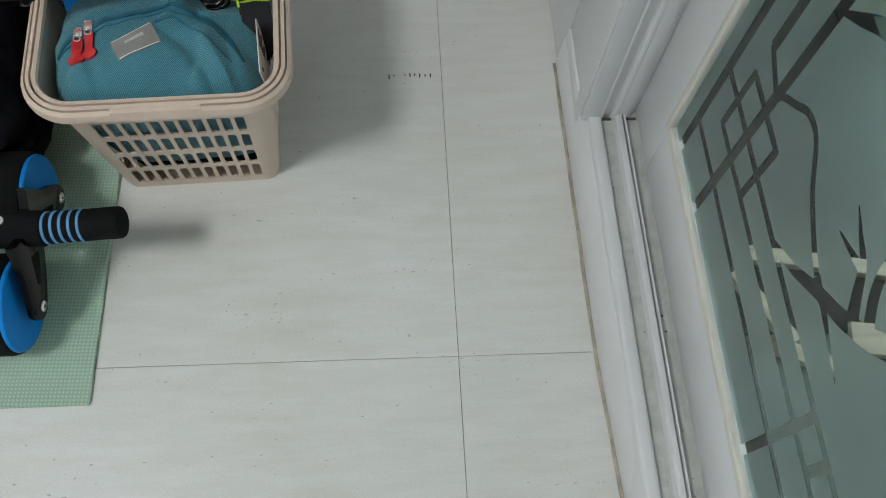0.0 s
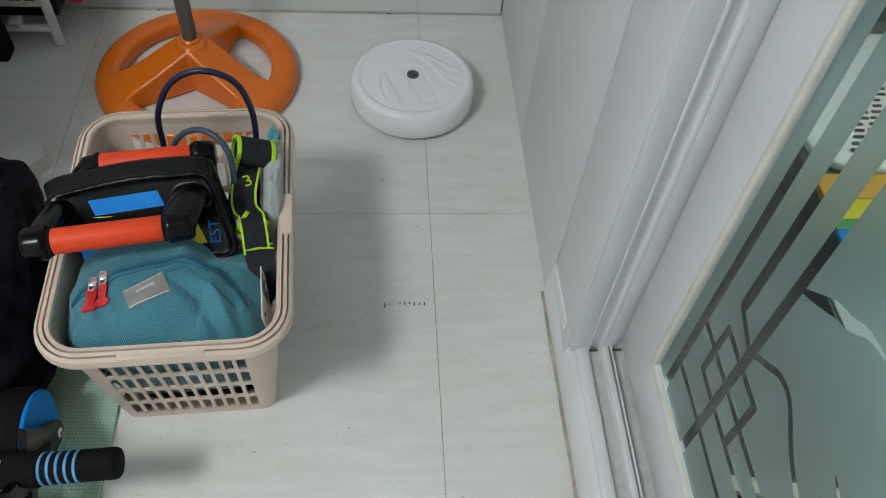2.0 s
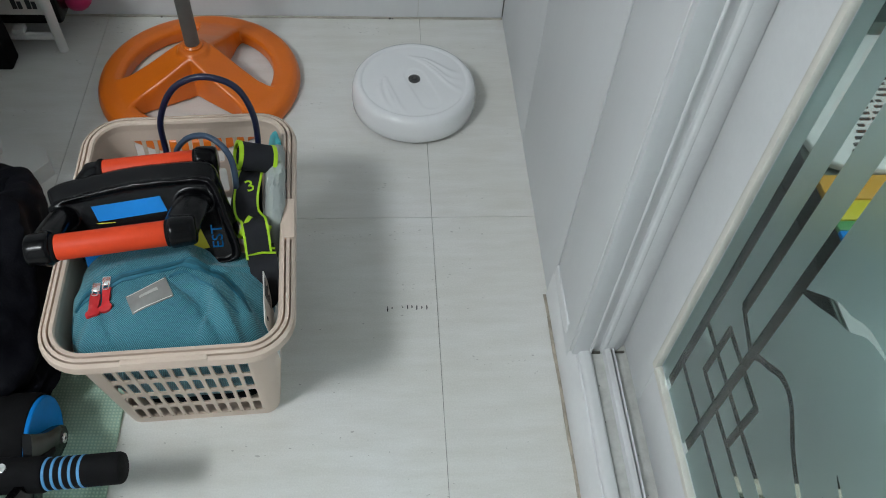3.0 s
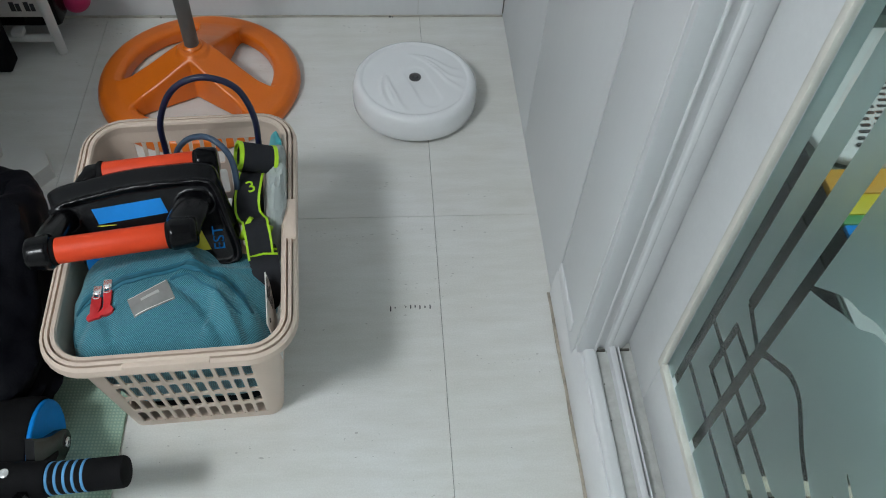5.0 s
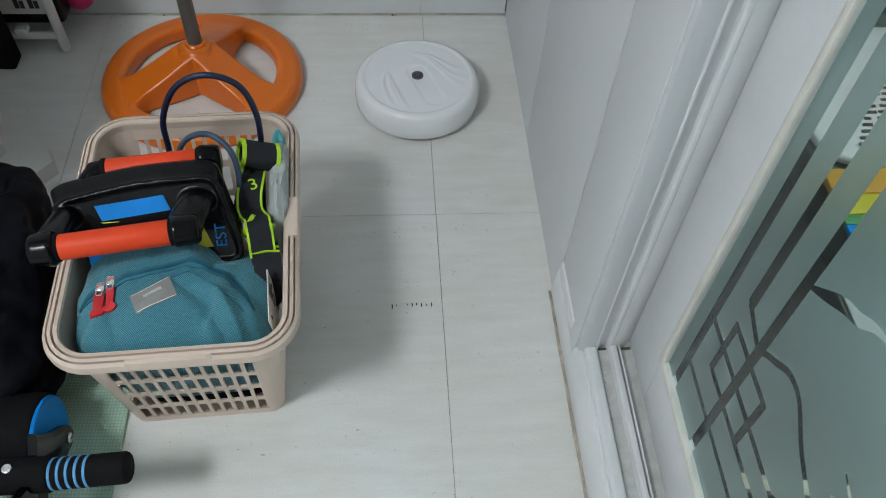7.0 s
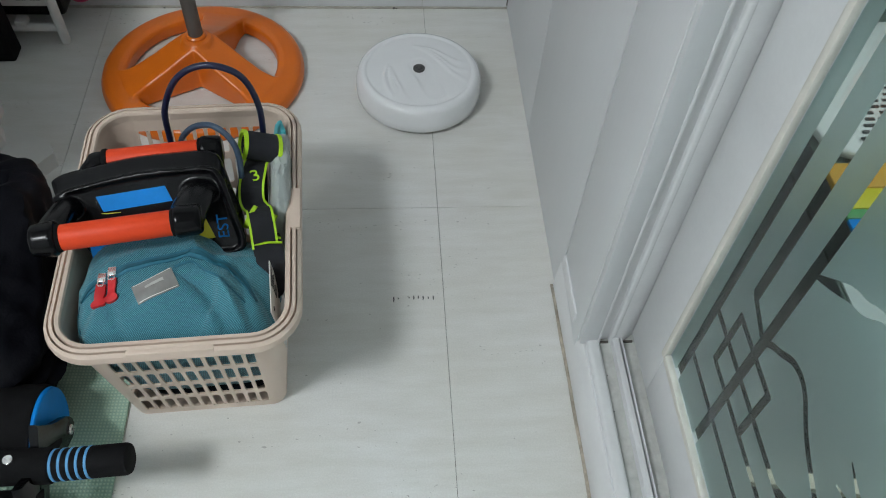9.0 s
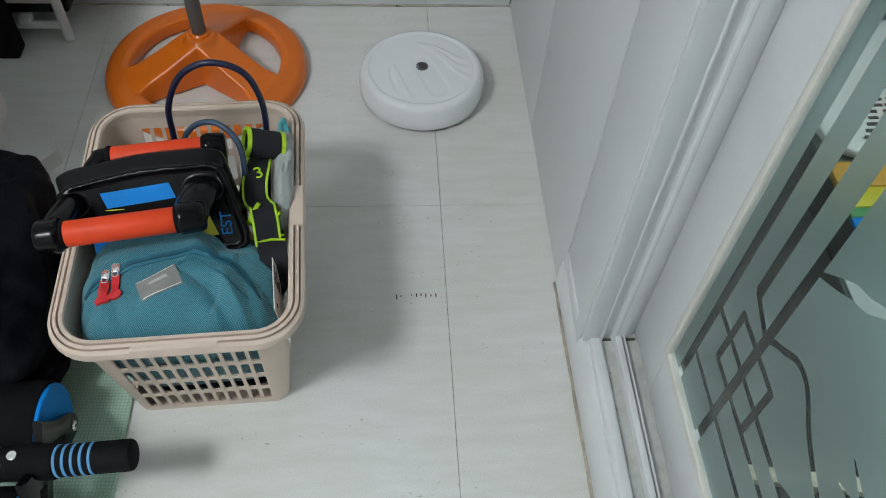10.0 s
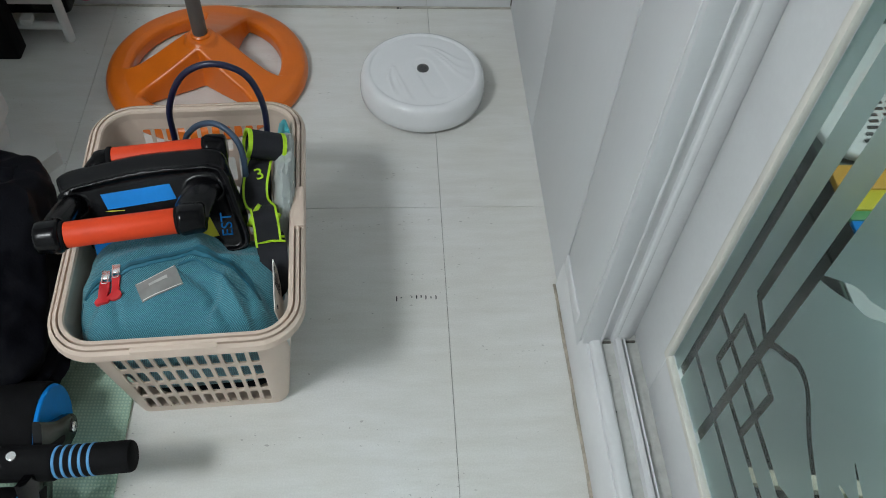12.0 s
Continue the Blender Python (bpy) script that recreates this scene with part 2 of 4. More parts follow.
M_ROBOT = mat("glossy_white_plastic", (0.80, 0.81, 0.82), 0.16, var=0.03, scale=10, bump=0.01, coat=0.3)
M_RUBBER = mat("dark_rubber", (0.03, 0.03, 0.03), 0.7)
M_SACK = mat("white_woven_sack", (0.78, 0.79, 0.78), 0.45, var=0.06, scale=20, bump=0.3, fine=260)
M_PALESHEET = mat("pale_sheet_grey", (0.60, 0.65, 0.64), 0.5, var=0.10, scale=8)
M_DARKSHEET = mat("dark_sheet_black", (0.008, 0.010, 0.010), 0.9, spec=0.1)
M_GREY = mat("grey_button", (0.10, 0.10, 0.10), 0.35, metal=0.4)
M_WHITE = mat("white_abs", (0.72, 0.72, 0.70), 0.42, var=0.05, scale=12)
M_PINK = mat("pink_plastic", (0.62, 0.03, 0.16), 0.45, var=0.1)
M_BAGFILM = glass_material("clear_polybag", (0.93, 0.97, 0.97), 0.22, 0.55, (0.70, 0.77, 0.75))
M_FROST = glass_material("etched_glass", (0.80, 0.95, 0.95), 0.30, 0.07, (0.22, 0.31, 0.305), 0.03)
M_PANE = glass_material("clear_glass", (0.86, 0.95, 0.93), 0.02, ior=1.3)
# balcony colours, darkened so that little shows through the pane
M_DARKROOM = mat("darkened_green_wall", (0.09, 0.13, 0.12), 0.6, var=0.2, scale=4)
M_BALCONY = mat("darkened_green_floor", (0.12, 0.17, 0.148), 0.6, var=0.2, scale=8)
M_PINE = mat("pale_pine", (0.74, 0.68, 0.54), 0.5, var=0.25, scale=10, stretch=(1, 8, 1))
M_AMBER = mat("amber_carton", (0.75, 0.40, 0.04), 0.5, var=0.1)
M_GREEN = mat("green_carton", (0.10, 0.35, 0.12), 0.5, var=0.1)
M_LAMP = glow("lamp_diffuser", (1.0, 0.96, 0.9), 2.5)


# ---- building helpers ----
BASE = {}


def finish(me, smooth=35):
    for p in me.polygons:
        p.use_smooth = True
    me.set_sharp_from_angle(angle=radians(smooth))


def to_object(name, bm, material, loc, smooth=35):
    bmesh.ops.recalc_face_normals(bm, faces=bm.faces)
    bmesh.ops.transform(bm, matrix=Matrix.Translation([-c * S for c in loc]) @ Matrix.Scale(S, 4), verts=bm.verts)
    me = bpy.data.meshes.new(name)
    bm.to_mesh(me)
    bm.free()
    if material:
        me.materials.append(material)
    finish(me, smooth)
    return new(name, me)


def thing(name, label, category, at, group="", kind=""):
    ob = new(name)
    ob.location = [c * S for c in at]
    BASE[ob.name] = at
    ob.empty_display_size = 0.05
    return tagged(ob, label, category, group, kind)


def part(name, bm, material, parent, label="", smooth=35):
    """One mesh object, drawn in plan units at its place, under a thing or a part."""
    at = BASE[parent.name]
    ob = to_object(name, bm, material, at, smooth)
    ob.parent = parent
    BASE[ob.name] = at
    return tagged(ob, label)


def single(name, bm, material, label, category, at, kind="", smooth=35):
    ob = to_object(name, bm, material, at, smooth)
    ob.location = [c * S for c in at]
    BASE[ob.name] = at
    return tagged(ob, label, category, kind=kind)


def box(lo, hi, bevel=0.0, bm=None, m=None, segments=2):
    bm = bm or bmesh.new()
    size = [h - l for l, h in zip(lo, hi)]
    mid = [(h + l) / 2 for l, h in zip(lo, hi)]
    g = bmesh.ops.create_cube(bm, size=1, matrix=(m or Matrix()) @ Matrix.Translation(mid) @ Matrix.Diagonal((*size, 1)))
    if bevel:
        edges = list({e for v in g["verts"] for e in v.link_edges})
        bmesh.ops.bevel(bm, geom=edges, offset=bevel, segments=segments, affect="EDGES", profile=0.5)
    return bm


def loft(rings, closed_ends=True, loop=False, bm=None):
    """Skin rings of equal point counts."""
    bm = bm or bmesh.new()
    vs = [[bm.verts.new(p) for p in r] for r in rings]
    n = len(vs[0])
    pairs = list(zip(vs, vs[1:])) + ([(vs[-1], vs[0])] if loop else [])
    for a, b in pairs:
        for i in range(n):
            j = (i + 1) % n
            bm.faces.new((a[i], a[j], b[j], b[i]))
    if closed_ends and not loop:
        bm.faces.new(vs[0][::-1])
        bm.faces.new(vs[-1])
    return bm


def lathe(profile, at, n=48, bm=None, m=None):
    """Turn (radius, height) pairs about the vertical through at; m turns it first."""
    m = Matrix.Translation(at) @ (m or Matrix())
    rings = [[m @ Vector((r * math.cos(2 * math.pi * i / n), r * math.sin(2 * math.pi * i / n), z)) for i in range(n)] for r, z in profile]
    return loft(rings, bm=bm)


def smooth_path(pts, per=8, closed=False):
    pts = [Vector(p) for p in pts]
    out = []
    n = len(pts)
    spans = range(n) if closed else range(n - 1)
    for i in spans:
        p0 = pts[(i - 1) % n] if closed or i else pts[0]
        p1, p2 = pts[i], pts[(i + 1) % n]
        p3 = pts[(i + 2) % n] if closed or i + 2 < n else pts[-1]
        for k in range(per):
            t = k / per
            out.append(0.5 * (2 * p1 + (p2 - p0) * t + (2 * p0 - 5 * p1 + 4 * p2 - p3) * t * t + (3 * p1 - p0 - 3 * p2 + p3) * t ** 3))
    if not closed:
        out.append(pts[-1])
    return out


def sweep(path, section, closed=False, up=(0, 0, 1), bm=None):
    """Carry a flat section of (side, up) pairs along a path; section may be a function of 0..1."""
    rings = []
    n = len(path)
    for i, p in enumerate(path):
        a = path[(i - 1) % n] if closed or i else path[0]
        b = path[(i + 1) % n] if closed or i + 1 < n else path[-1]
        d = (Vector(b) - Vector(a)).normalized()
        side = d.cross(Vector(up))
        side = side.normalized() if side.length > 1e-4 else Vector((1, 0, 0))
        top = side.cross(d)
        sec = section(i / max(1, n - 1)) if callable(section) else section
        rings.append([Vector(p) + side * s + top * u for s, u in sec])
    return loft(rings, loop=closed, bm=bm)


def circle(r, n=12, ry=None):
    return [(r * math.cos(2 * math.pi * i / n), (ry or r) * math.sin(2 * math.pi * i / n)) for i in range(n)]


def tube(pts, r, n=12, closed=False, per=8, up=(0, 0, 1), bm=None):
    return sweep(smooth_path(pts, per, closed), circle(r, n), closed, up, bm)


def rod(p0, p1, r0, r1=None, n=24, bm=None, ends=0.0):
    """A round bar with softly rounded ends."""
    r1 = r0 if r1 is None else r1
    p0, p1 = Vector(p0), Vector(p1)
    d = (p1 - p0)
    q = d.to_track_quat("Z", "Y").to_matrix().to_4x4()
    L = d.length
    e = ends
    prof = [(r0 - e, 0), (r0 - e * 0.3, e * 0.3), (r0, e), (r1, L - e), (r1 - e * 0.3, L - e * 0.3), (r1 - e, L)] if e else [(r0, 0), (r1, L)]
    return lathe(prof, p0, n, bm, q)


def rounded(a, b, r, per=6):
    """Corner points of a rounded rectangle with half sizes a, b, anticlockwise from the right-front."""
    out = []
    for cx, cy, s in ((a - r, -(b - r), -90), (a - r, b - r, 0), (-(a - r), b - r, 90), (-(a - r), -(b - r), 180)):
        for k in range(per + 1):
            w = radians(s + 90 * k / per)
            out.append((cx + r * math.cos(w), cy + r * math.sin(w)))
    return out


def plate(outline, z0, z1, m=None, bm=None):
    m = m or Matrix()
    return loft([[m @ Vector((x, y, z)) for x, y in outline] for z in (z0, z1)], bm=bm)


def text_mesh(body, size, m, depth=0.0004):
    cu = bpy.data.curves.new("lettering", "FONT")
    cu.body, cu.size, cu.extrude, cu.align_x, cu.align_y = body, size, depth, "CENTER", "CENTER"
    ob = bpy.data.objects.new("lettering", cu)
    scene.collection.objects.link(ob)
    me = bpy.data.meshes.new_from_object(ob.evaluated_get(bpy.context.evaluated_depsgraph_get()))
    bpy.data.objects.remove(ob)
    bm = bmesh.new()
    bm.from_mesh(me)
    bmesh.ops.transform(bm, matrix=m, verts=bm.verts)
    return bm


def moulded(bm, voxel=0.0028, rounds=5):
    """Fuse overlapping closed pieces into one soft-edged moulding."""
    bmesh.ops.recalc_face_normals(bm, faces=bm.faces)
    me = bpy.data.meshes.new("raw")
    bm.to_mesh(me)
    bm.free()
    ob = new("raw", me)
    fuse = ob.modifiers.new("fuse", "REMESH")
    fuse.mode, fuse.voxel_size, fuse.use_smooth_shade = "VOXEL", voxel, True
    soft = ob.modifiers.new("soft", "SMOOTH")
    soft.factor, soft.iterations = 0.5, rounds
    done = bpy.data.meshes.new_from_object(ob.evaluated_get(bpy.context.evaluated_depsgraph_get()))
    bpy.data.objects.remove(ob)
    out = bmesh.new()
    out.from_mesh(done)
    return out


# ---- the room ----
X_L, X_R, Y_N, Y_F, Z_C = -1.90, 0.357, -1.90, 1.735, 2.95
floor = thing("floor", "white streaked vinyl floor tiles with thin dark joints", "floor", (-0.7, 0, 0), kind="structure")
part("subfloor", box((X_L - 0.1, Y_N - 0.1, -0.06), (0.50, Y_F + 0.1, -0.004)), M_SUB, floor)

far = thing("wall_far", "white painted wall with a grey-brown sealant line at the floor", "wall", (-0.7, Y_F, 0), kind="structure")
part("wall_face", box((X_L - 0.1, Y_F, -0.02), (X_R + 0.6, Y_F + 0.10, Z_C)), M_PAINT, far)
part("sealant", box((X_L, Y_F - 0.006, 0), (X_R, Y_F, 0.004), 0.0015), M_SEAL, far, "uneven grey-brown sealant")
part("wall_seam", box((0.150, Y_F - 0.0012, 0.006), (0.1515, Y_F + 0.001, Z_C)), M_GROOVE, far)
for x, h, w in ((-0.455, 0.010, 0.0025), (0.083, 0.012, 0.0030), (0.089, 0.010, 0.0018)):
    part("stain", lathe([(w, 0), (w * 0.8, 0.0006)], (x, Y_F - 0.0086, h * 0.35), 10, m=pose(0, 0, 0, 90)), M_DIRT, far)
single("wall_left", box((X_L - 0.1, Y_N, -0.02), (X_L, Y_F, Z_C)), M_PAINT, "plain white papered wall", "wall", (X_L, 0, 0), "structure")
single("wall_near", box((X_L - 0.1, Y_N - 0.1, -0.02), (X_R + 0.6, Y_N, Z_C)), M_PAINT, "plain white papered wall", "wall", (-0.7, Y_N, 0), "structure")
single("ceiling", box((X_L - 0.1, Y_N - 0.1, Z_C), (2.0, Y_F + 0.1, Z_C + 0.08)), M_CEIL, "plain white papered ceiling", "ceiling", (-0.7, 0, Z_C), "structure")
light = thing("ceiling_light", "round white ceiling lamp, switched on", "lamp", (LAMP_AT[0], LAMP_AT[1], 2.82))
part("base_plate", lathe([(0.26, 2.88), (0.27, 2.90), (0.27, Z_C)], (LAMP_AT[0], LAMP_AT[1], 0)), M_WHITE, light)
part("diffuser", lathe([(0.10, 2.82), (0.20, 2.825), (0.25, 2.85), (0.26, 2.88)], (LAMP_AT[0], LAMP_AT[1], 0)), M_LAMP, light, "glowing white diffuser")

# right-hand wall: film-covered boards beyond the door, with grooves between them
right = thing("wall_right", "white wood-grain boards with narrow vertical grooves", "wall", (X_R + 0.05, 1.3, 0), kind="structure")
part("backing", box((X_R + 0.010, 0.905, -0.02), (X_R + 0.16, Y_F, Z_C)), M_GROOVE, right)
for y0, y1 in ((0.9085, 1.3085), (1.3108, Y_F - 0.003)):
    part("board", box((X_R, y0, 0.0015), (X_R + 0.012, y1, Z_C), 0.0016), M_PAINT, right)
part("corner_gap", box((X_R - 0.002, Y_F - 0.003, 0.008), (X_R + 0.004, Y_F - 0.0005, Z_C)), M_DIRT, right)
single("wall_right_near", box((X_R, Y_N, -0.02), (X_R + 0.14, -1.00, Z_C)), M_PAINT, "plain white papered wall", "wall", (X_R, -1.4, 0), "structure")
single("wall_over_door", box((X_R, -1.00, 2.42), (X_R + 0.14, 0.905, Z_C)), M_PAINT, "plain white wall over the sliding door", "wall", (X_R, 0, 2.42), "structure")

# frame of the sliding door: sill with two tracks, casing and jamb with the same profile
Y_J, Z_S, Y_D = 0.744, 0.097, -0.98
frame_ob = thing("door_frame", "white plastic sliding door frame with grimy tracks", "door frame", (0.40, 0.0, 0), kind="structure")
part("casing", box((0.3572, Y_J + 0.012, 0.0), (0.389, 0.9035, 2.42), 0.002), M_PAINT, frame_ob, "wood-grain film on the casing")
part("casing_return", box((0.3590, Y_J, Z_S - 0.01), (0.3862, Y_J + 0.0125, 2.42), 0.0012), M_PAINT, frame_ob)
part("casing_edge", box((0.3855, Y_J - 0.0018, Z_S - 0.01), (0.3905, Y_J + 0.030, 2.42), 0.0022), M_FRAME, frame_ob)
part("jamb_groove", box((0.3900, Y_J + 0.0085, Z_S - 0.02), (0.408, Y_J + 0.06, 2.42)), M_FRAME, frame_ob)
part("jamb_rail", box((0.4050, Y_J + 0.0005, Z_S - 0.012), (0.4150, Y_J + 0.06, 2.42), 0.0035, segments=3), M_FRAME, frame_ob)
cove = [(0.4135, Y_J + 0.0015), (0.4210, Y_J + 0.0020), (0.4290, Y_J + 0.0042), (0.4370, Y_J + 0.0085), (0.4450, Y_J + 0.0150), (0.505, Y_J + 0.0160), (0.505, Y_J + 0.06), (0.4135, Y_J + 0.06)]
part("jamb_back", plate(cove, Z_S - 0.02, 2.42), M_FRAME, frame_ob, "coved white jamb", smooth=50)
def sill_foot(y):
    """The foot of the sill swings out a little towards the near end."""
    return 0.3515 + 0.0035 * max(0.0, 0.92 - y) / 0.5 + 0.055 * max(0.0, 0.42 - y) ** 1.2


sill_ys = [0.918 - 0.06 * i for i in range(21)]
front = loft([[(sill_foot(y) + 0.0025, y, 0.0), (sill_foot(y) + 0.003, y, 0.030), (sill_foot(y) + 0.0055, y, 0.074), (0.3640 + sill_foot(y) - 0.3515, y, Z_S - 0.012), (0.389, y, Z_S - 0.0125), (0.389, y, 0.0)] for y in sill_ys])
part("sill_front", front, M_FRAME, frame_ob, smooth=50)
part("sill_lip", box((0.3690, Y_D, 0.0), (0.389, Y_J + 0.04, Z_S), 0.006, segments=3), M_FRAME, frame_ob)
part("sill_ledge", box((0.3535, 0.785, Z_S - 0.016), (0.3605, 0.906, Z_S + 0.014), 0.004), M_FRAME, frame_ob, "chipped white ledge piece")
part("track_floor", box((0.388, Y_D, 0.0), (0.41, Y_J + 0.0240, Z_S - 0.012)), M_GROOVE, frame_ob, "grimy grey track bottom")
part("track_rail", box((0.4085, Y_D, 0.0), (0.420, Y_J + 0.015, Z_S + 0.003), 0.0025), M_FRAME, frame_ob)
part("track_rail", box((0.4232, Y_D, 0.0), (0.4258, Y_J + 0.003, Z_S + 0.0015), 0.0008), M_FRAME, frame_ob)
part("inner_track_floor", box((0.4195, Y_D, 0.0), (0.51, Y_J + 0.017, Z_S - 0.012)), M_GROOVE, frame_ob)
part("head", box((0.36, Y_D, 2.36), (0.505, Y_J + 0.01, 2.42)), M_FRAME, frame_ob)
part("far_jamb", box((0.36, -1.0, 0.0), (0.505, Y_D, 2.42)), M_FRAME, frame_ob)
rnd = random.Random(4)
grime = bmesh.new()
for i in range(26):
    y = rnd.uniform(-0.1, 0.735)
    x, z = rnd.choice(((0.392, Z_S - 0.0118), (0.404, Z_S - 0.0118), (0.432, Z_S - 0.0118), (0.437, Z_S - 0.0118)))
    r = rnd.choice((0.0006, 0.0008, 0.0010, 0.0016))
    bmesh.ops.create_icosphere(grime, subdivisions=1, radius=r, matrix=Matrix.Translation((x + rnd.uniform(-.003, .003), y, z)) @ Matrix.Diagonal((1, 1.4, 0.5, 1)))
for x0, x1 in ((0.3908, 0.4050), (0.4262, 0.4445)):
    box((x0, Y_J + 0.0005, Z_S - 0.0122), (x1, Y_J + 0.0035, Z_S - 0.0085), bm=grime)
tagged(part("grime", grime, M_DIRT, frame_ob, "dark crumbs of dirt in the tracks"), kind="stuff")
caulk_path = [(sill_foot(0.918 - i * 0.04) + 0.0007 * math.sin(i * 1.7), 0.918 - i * 0.04, 0.0012) for i in range(30)]
part("floor_sealant", sweep(caulk_path, [(-0.003, 0), (0.003, 0), (0.003, 0.0025), (-0.0005, 0.0016)]), M_CAULK, frame_ob, "yellowed brown sealant bead along the sill")

# the sliding sash with its etched pane
door = thing("door_1", "white sliding door with an etched glass pane, closed", "door", (0.46, 0.0, Z_S), kind="structure")
G_Y, G_Z = 0.655, 0.2045
part("stile", box((0.4455, G_Y, Z_S - 0.005), (0.4630, Y_J + 0.0150, 2.36), 0.002), M_FRAME, door)
part("stile", box((0.4455, Y_D, Z_S - 0.005), (0.490, Y_D + 0.10, 2.36), 0.002), M_FRAME, door)
part("bottom_rail", box((0.4453, Y_D + 0.1, Z_S - 0.005), (0.4630, G_Y + 0.0, G_Z), 0.002), M_FRAME, door)
part("top_rail", box((0.4453, Y_D + 0.1, 2.25), (0.490, G_Y, 2.36), 0.002), M_FRAME, door)
for lo, hi in (((0.4440, G_Y - 0.0012, G_Z - 0.011), (0.4542, G_Y + 0.0110, 2.25)), ((0.4438, Y_D + 0.1, G_Z - 0.0125), (0.4542, G_Y - 0.001, G_Z + 0.0012))):
    part("glazing_bead", box(lo, hi, 0.003), M_BEAD, door, "cream glazing bead")
pane = part("pane", box((0.4556, Y_D + 0.09, G_Z - 0.01), (0.4600, G_Y + 0.01, 2.26)), M_PANE, door, "clear glass behind the etching")


def ribbon(points, width, bm):
    """A band through (y, z) points, as a prism through the pane; width may taper to a tip."""
    path = [Vector((0, y, z)) for y, z in points]
    n = len(path)
    left, right_side = [], []
    for i, p in enumerate(path):
        d = (path[min(i + 1, n - 1)] - path[max(i - 1, 0)]).normalized()
        w = (width(i / (n - 1)) if callable(width) else width) / 2
        side = Vector((0, -d.z, d.y)) * w
        left.append(p + side)
        right_side.append(p - side)
    ring = left + right_side[::-1]
    a = [bm.verts.new((0.4515, p.y, p.z)) for p in ring]
    b = [bm.verts.new((0.4563, p.y, p.z)) for p in ring]
    k = len(ring)
    for i in range(k):
        bm.faces.new((a[i], a[(i + 1) % k], b[(i + 1) % k], b[i]))
    for i in range(n - 1):
        j = k - 1 - i
        bm.faces.new((a[i], a[j], a[j - 1], a[i + 1]))
        bm.faces.new((b[i], b[i + 1], b[j - 1], b[j]))


def curve2(pts, per=7):
    return [(p.y, p.z) for p in smooth_path([(0, y, z) for y, z in pts], per)]


cuts = bmesh.new()
VW, HW = 0.0155, 0.0108
LINES = [
    ((0.6235, G_Z), (0.6235, 1.9), VW), ((0.5285, G_Z), (0.5285, 1.9), VW), ((0.577, 0.470), (0.577, 1.9), VW),
    ((0.6235, 0.275), (-0.6, 0.275), HW), ((0.6235, 0.378), (0.10, 0.378), HW), ((0.577, 0.331), (0.10, 0.335), HW),
    ((0.577, 0.327), (0.577, 0.430), 0.0115), ((0.4785, 0.327), (0.4785, 0.430), 0.0115), ((0.580, 0.4265), (0.475, 0.4265), HW),
    ((0.580, 0.472), (0.5285, 0.452), HW), ((0.217, G_Z), (0.217, 0.382), 0.0125), ((0.171, 0.337), (0.171, 0.382), 0.0125),
]
for (y0, z0), (y1, z1), w in LINES:
    ribbon([(y0, z0), (y1, z1)], w, cuts)


def taper(w0, w1):
    return lambda t: w0 + (w1 - w0) * t


def belly(w):
    return lambda t: w * (0.15 + math.sin(math.pi * min(1, t * 1.05 + 0.02)) * 0.85)


SHAPES = [
    ([(0.529, 0.452), (0.516, 0.468), (0.500, 0.480), (0.478, 0.497), (0.450, 0.497), (0.410, 0.470), (0.365, 0.450), (0.335, 0.440)], taper(0.008, 0.010)),
    ([(0.526, 0.582), (0.503, 0.600), (0.478, 0.620), (0.458, 0.630), (0.436, 0.647), (0.400, 0.655)], belly(0.016)),
    ([(0.396, 0.380), (0.360, 0.402), (0.320, 0.436), (0.285, 0.462), (0.250, 0.500), (0.215, 0.560)], taper(0.010, 0.026)),
    ([(0.335, 0.440), (0.300, 0.436), (0.270, 0.430), (0.236, 0.424)], taper(0.014, 0.002)),
    ([(0.274, 0.470), (0.295, 0.490), (0.316, 0.511), (0.340, 0.520), (0.364, 0.529)], taper(0.020, 0.002)),
    ([(0.312, 0.508), (0.335, 0.500), (0.357, 0.493)], taper(0.012, 0.002)),
    ([(0.262, 0.492), (0.285, 0.512), (0.300, 0.535), (0.305, 0.560)], taper(0.016, 0.010)),
]
for pts, w in SHAPES:
    ribbon(curve2(pts), w, cuts)
bmesh.ops.recalc_face_normals(cuts, faces=cuts.faces)
cut_me = bpy.data.meshes.new("cut")
cuts.to_mesh(cut_me)
cuts.free()
cut_ob = new("cut", cut_me)
film_bm = box((0.4549, Y_D + 0.09, G_Z - 0.005), (0.4552, G_Y + 0.005, 2.255))
film_me = bpy.data.meshes.new("film")
film_bm.to_mesh(film_me)
film_bm.free()
film_ob = new("film", film_me)
mod = film_ob.modifiers.new("cut", "BOOLEAN")
mod.operation, mod.solver, mod.object, mod.use_self = "DIFFERENCE", "EXACT", cut_ob, True
etched = bpy.data.meshes.new_from_object(film_ob.evaluated_get(bpy.context.evaluated_depsgraph_get()))
bpy.data.objects.remove(film_ob)
bpy.data.objects.remove(cut_ob)
film_bm = bmesh.new()
film_bm.from_mesh(etched)
film = part("etched_layer", film_bm, M_FROST, door, "grey-green etched layer with clear lines and a crane figure", smooth=20)

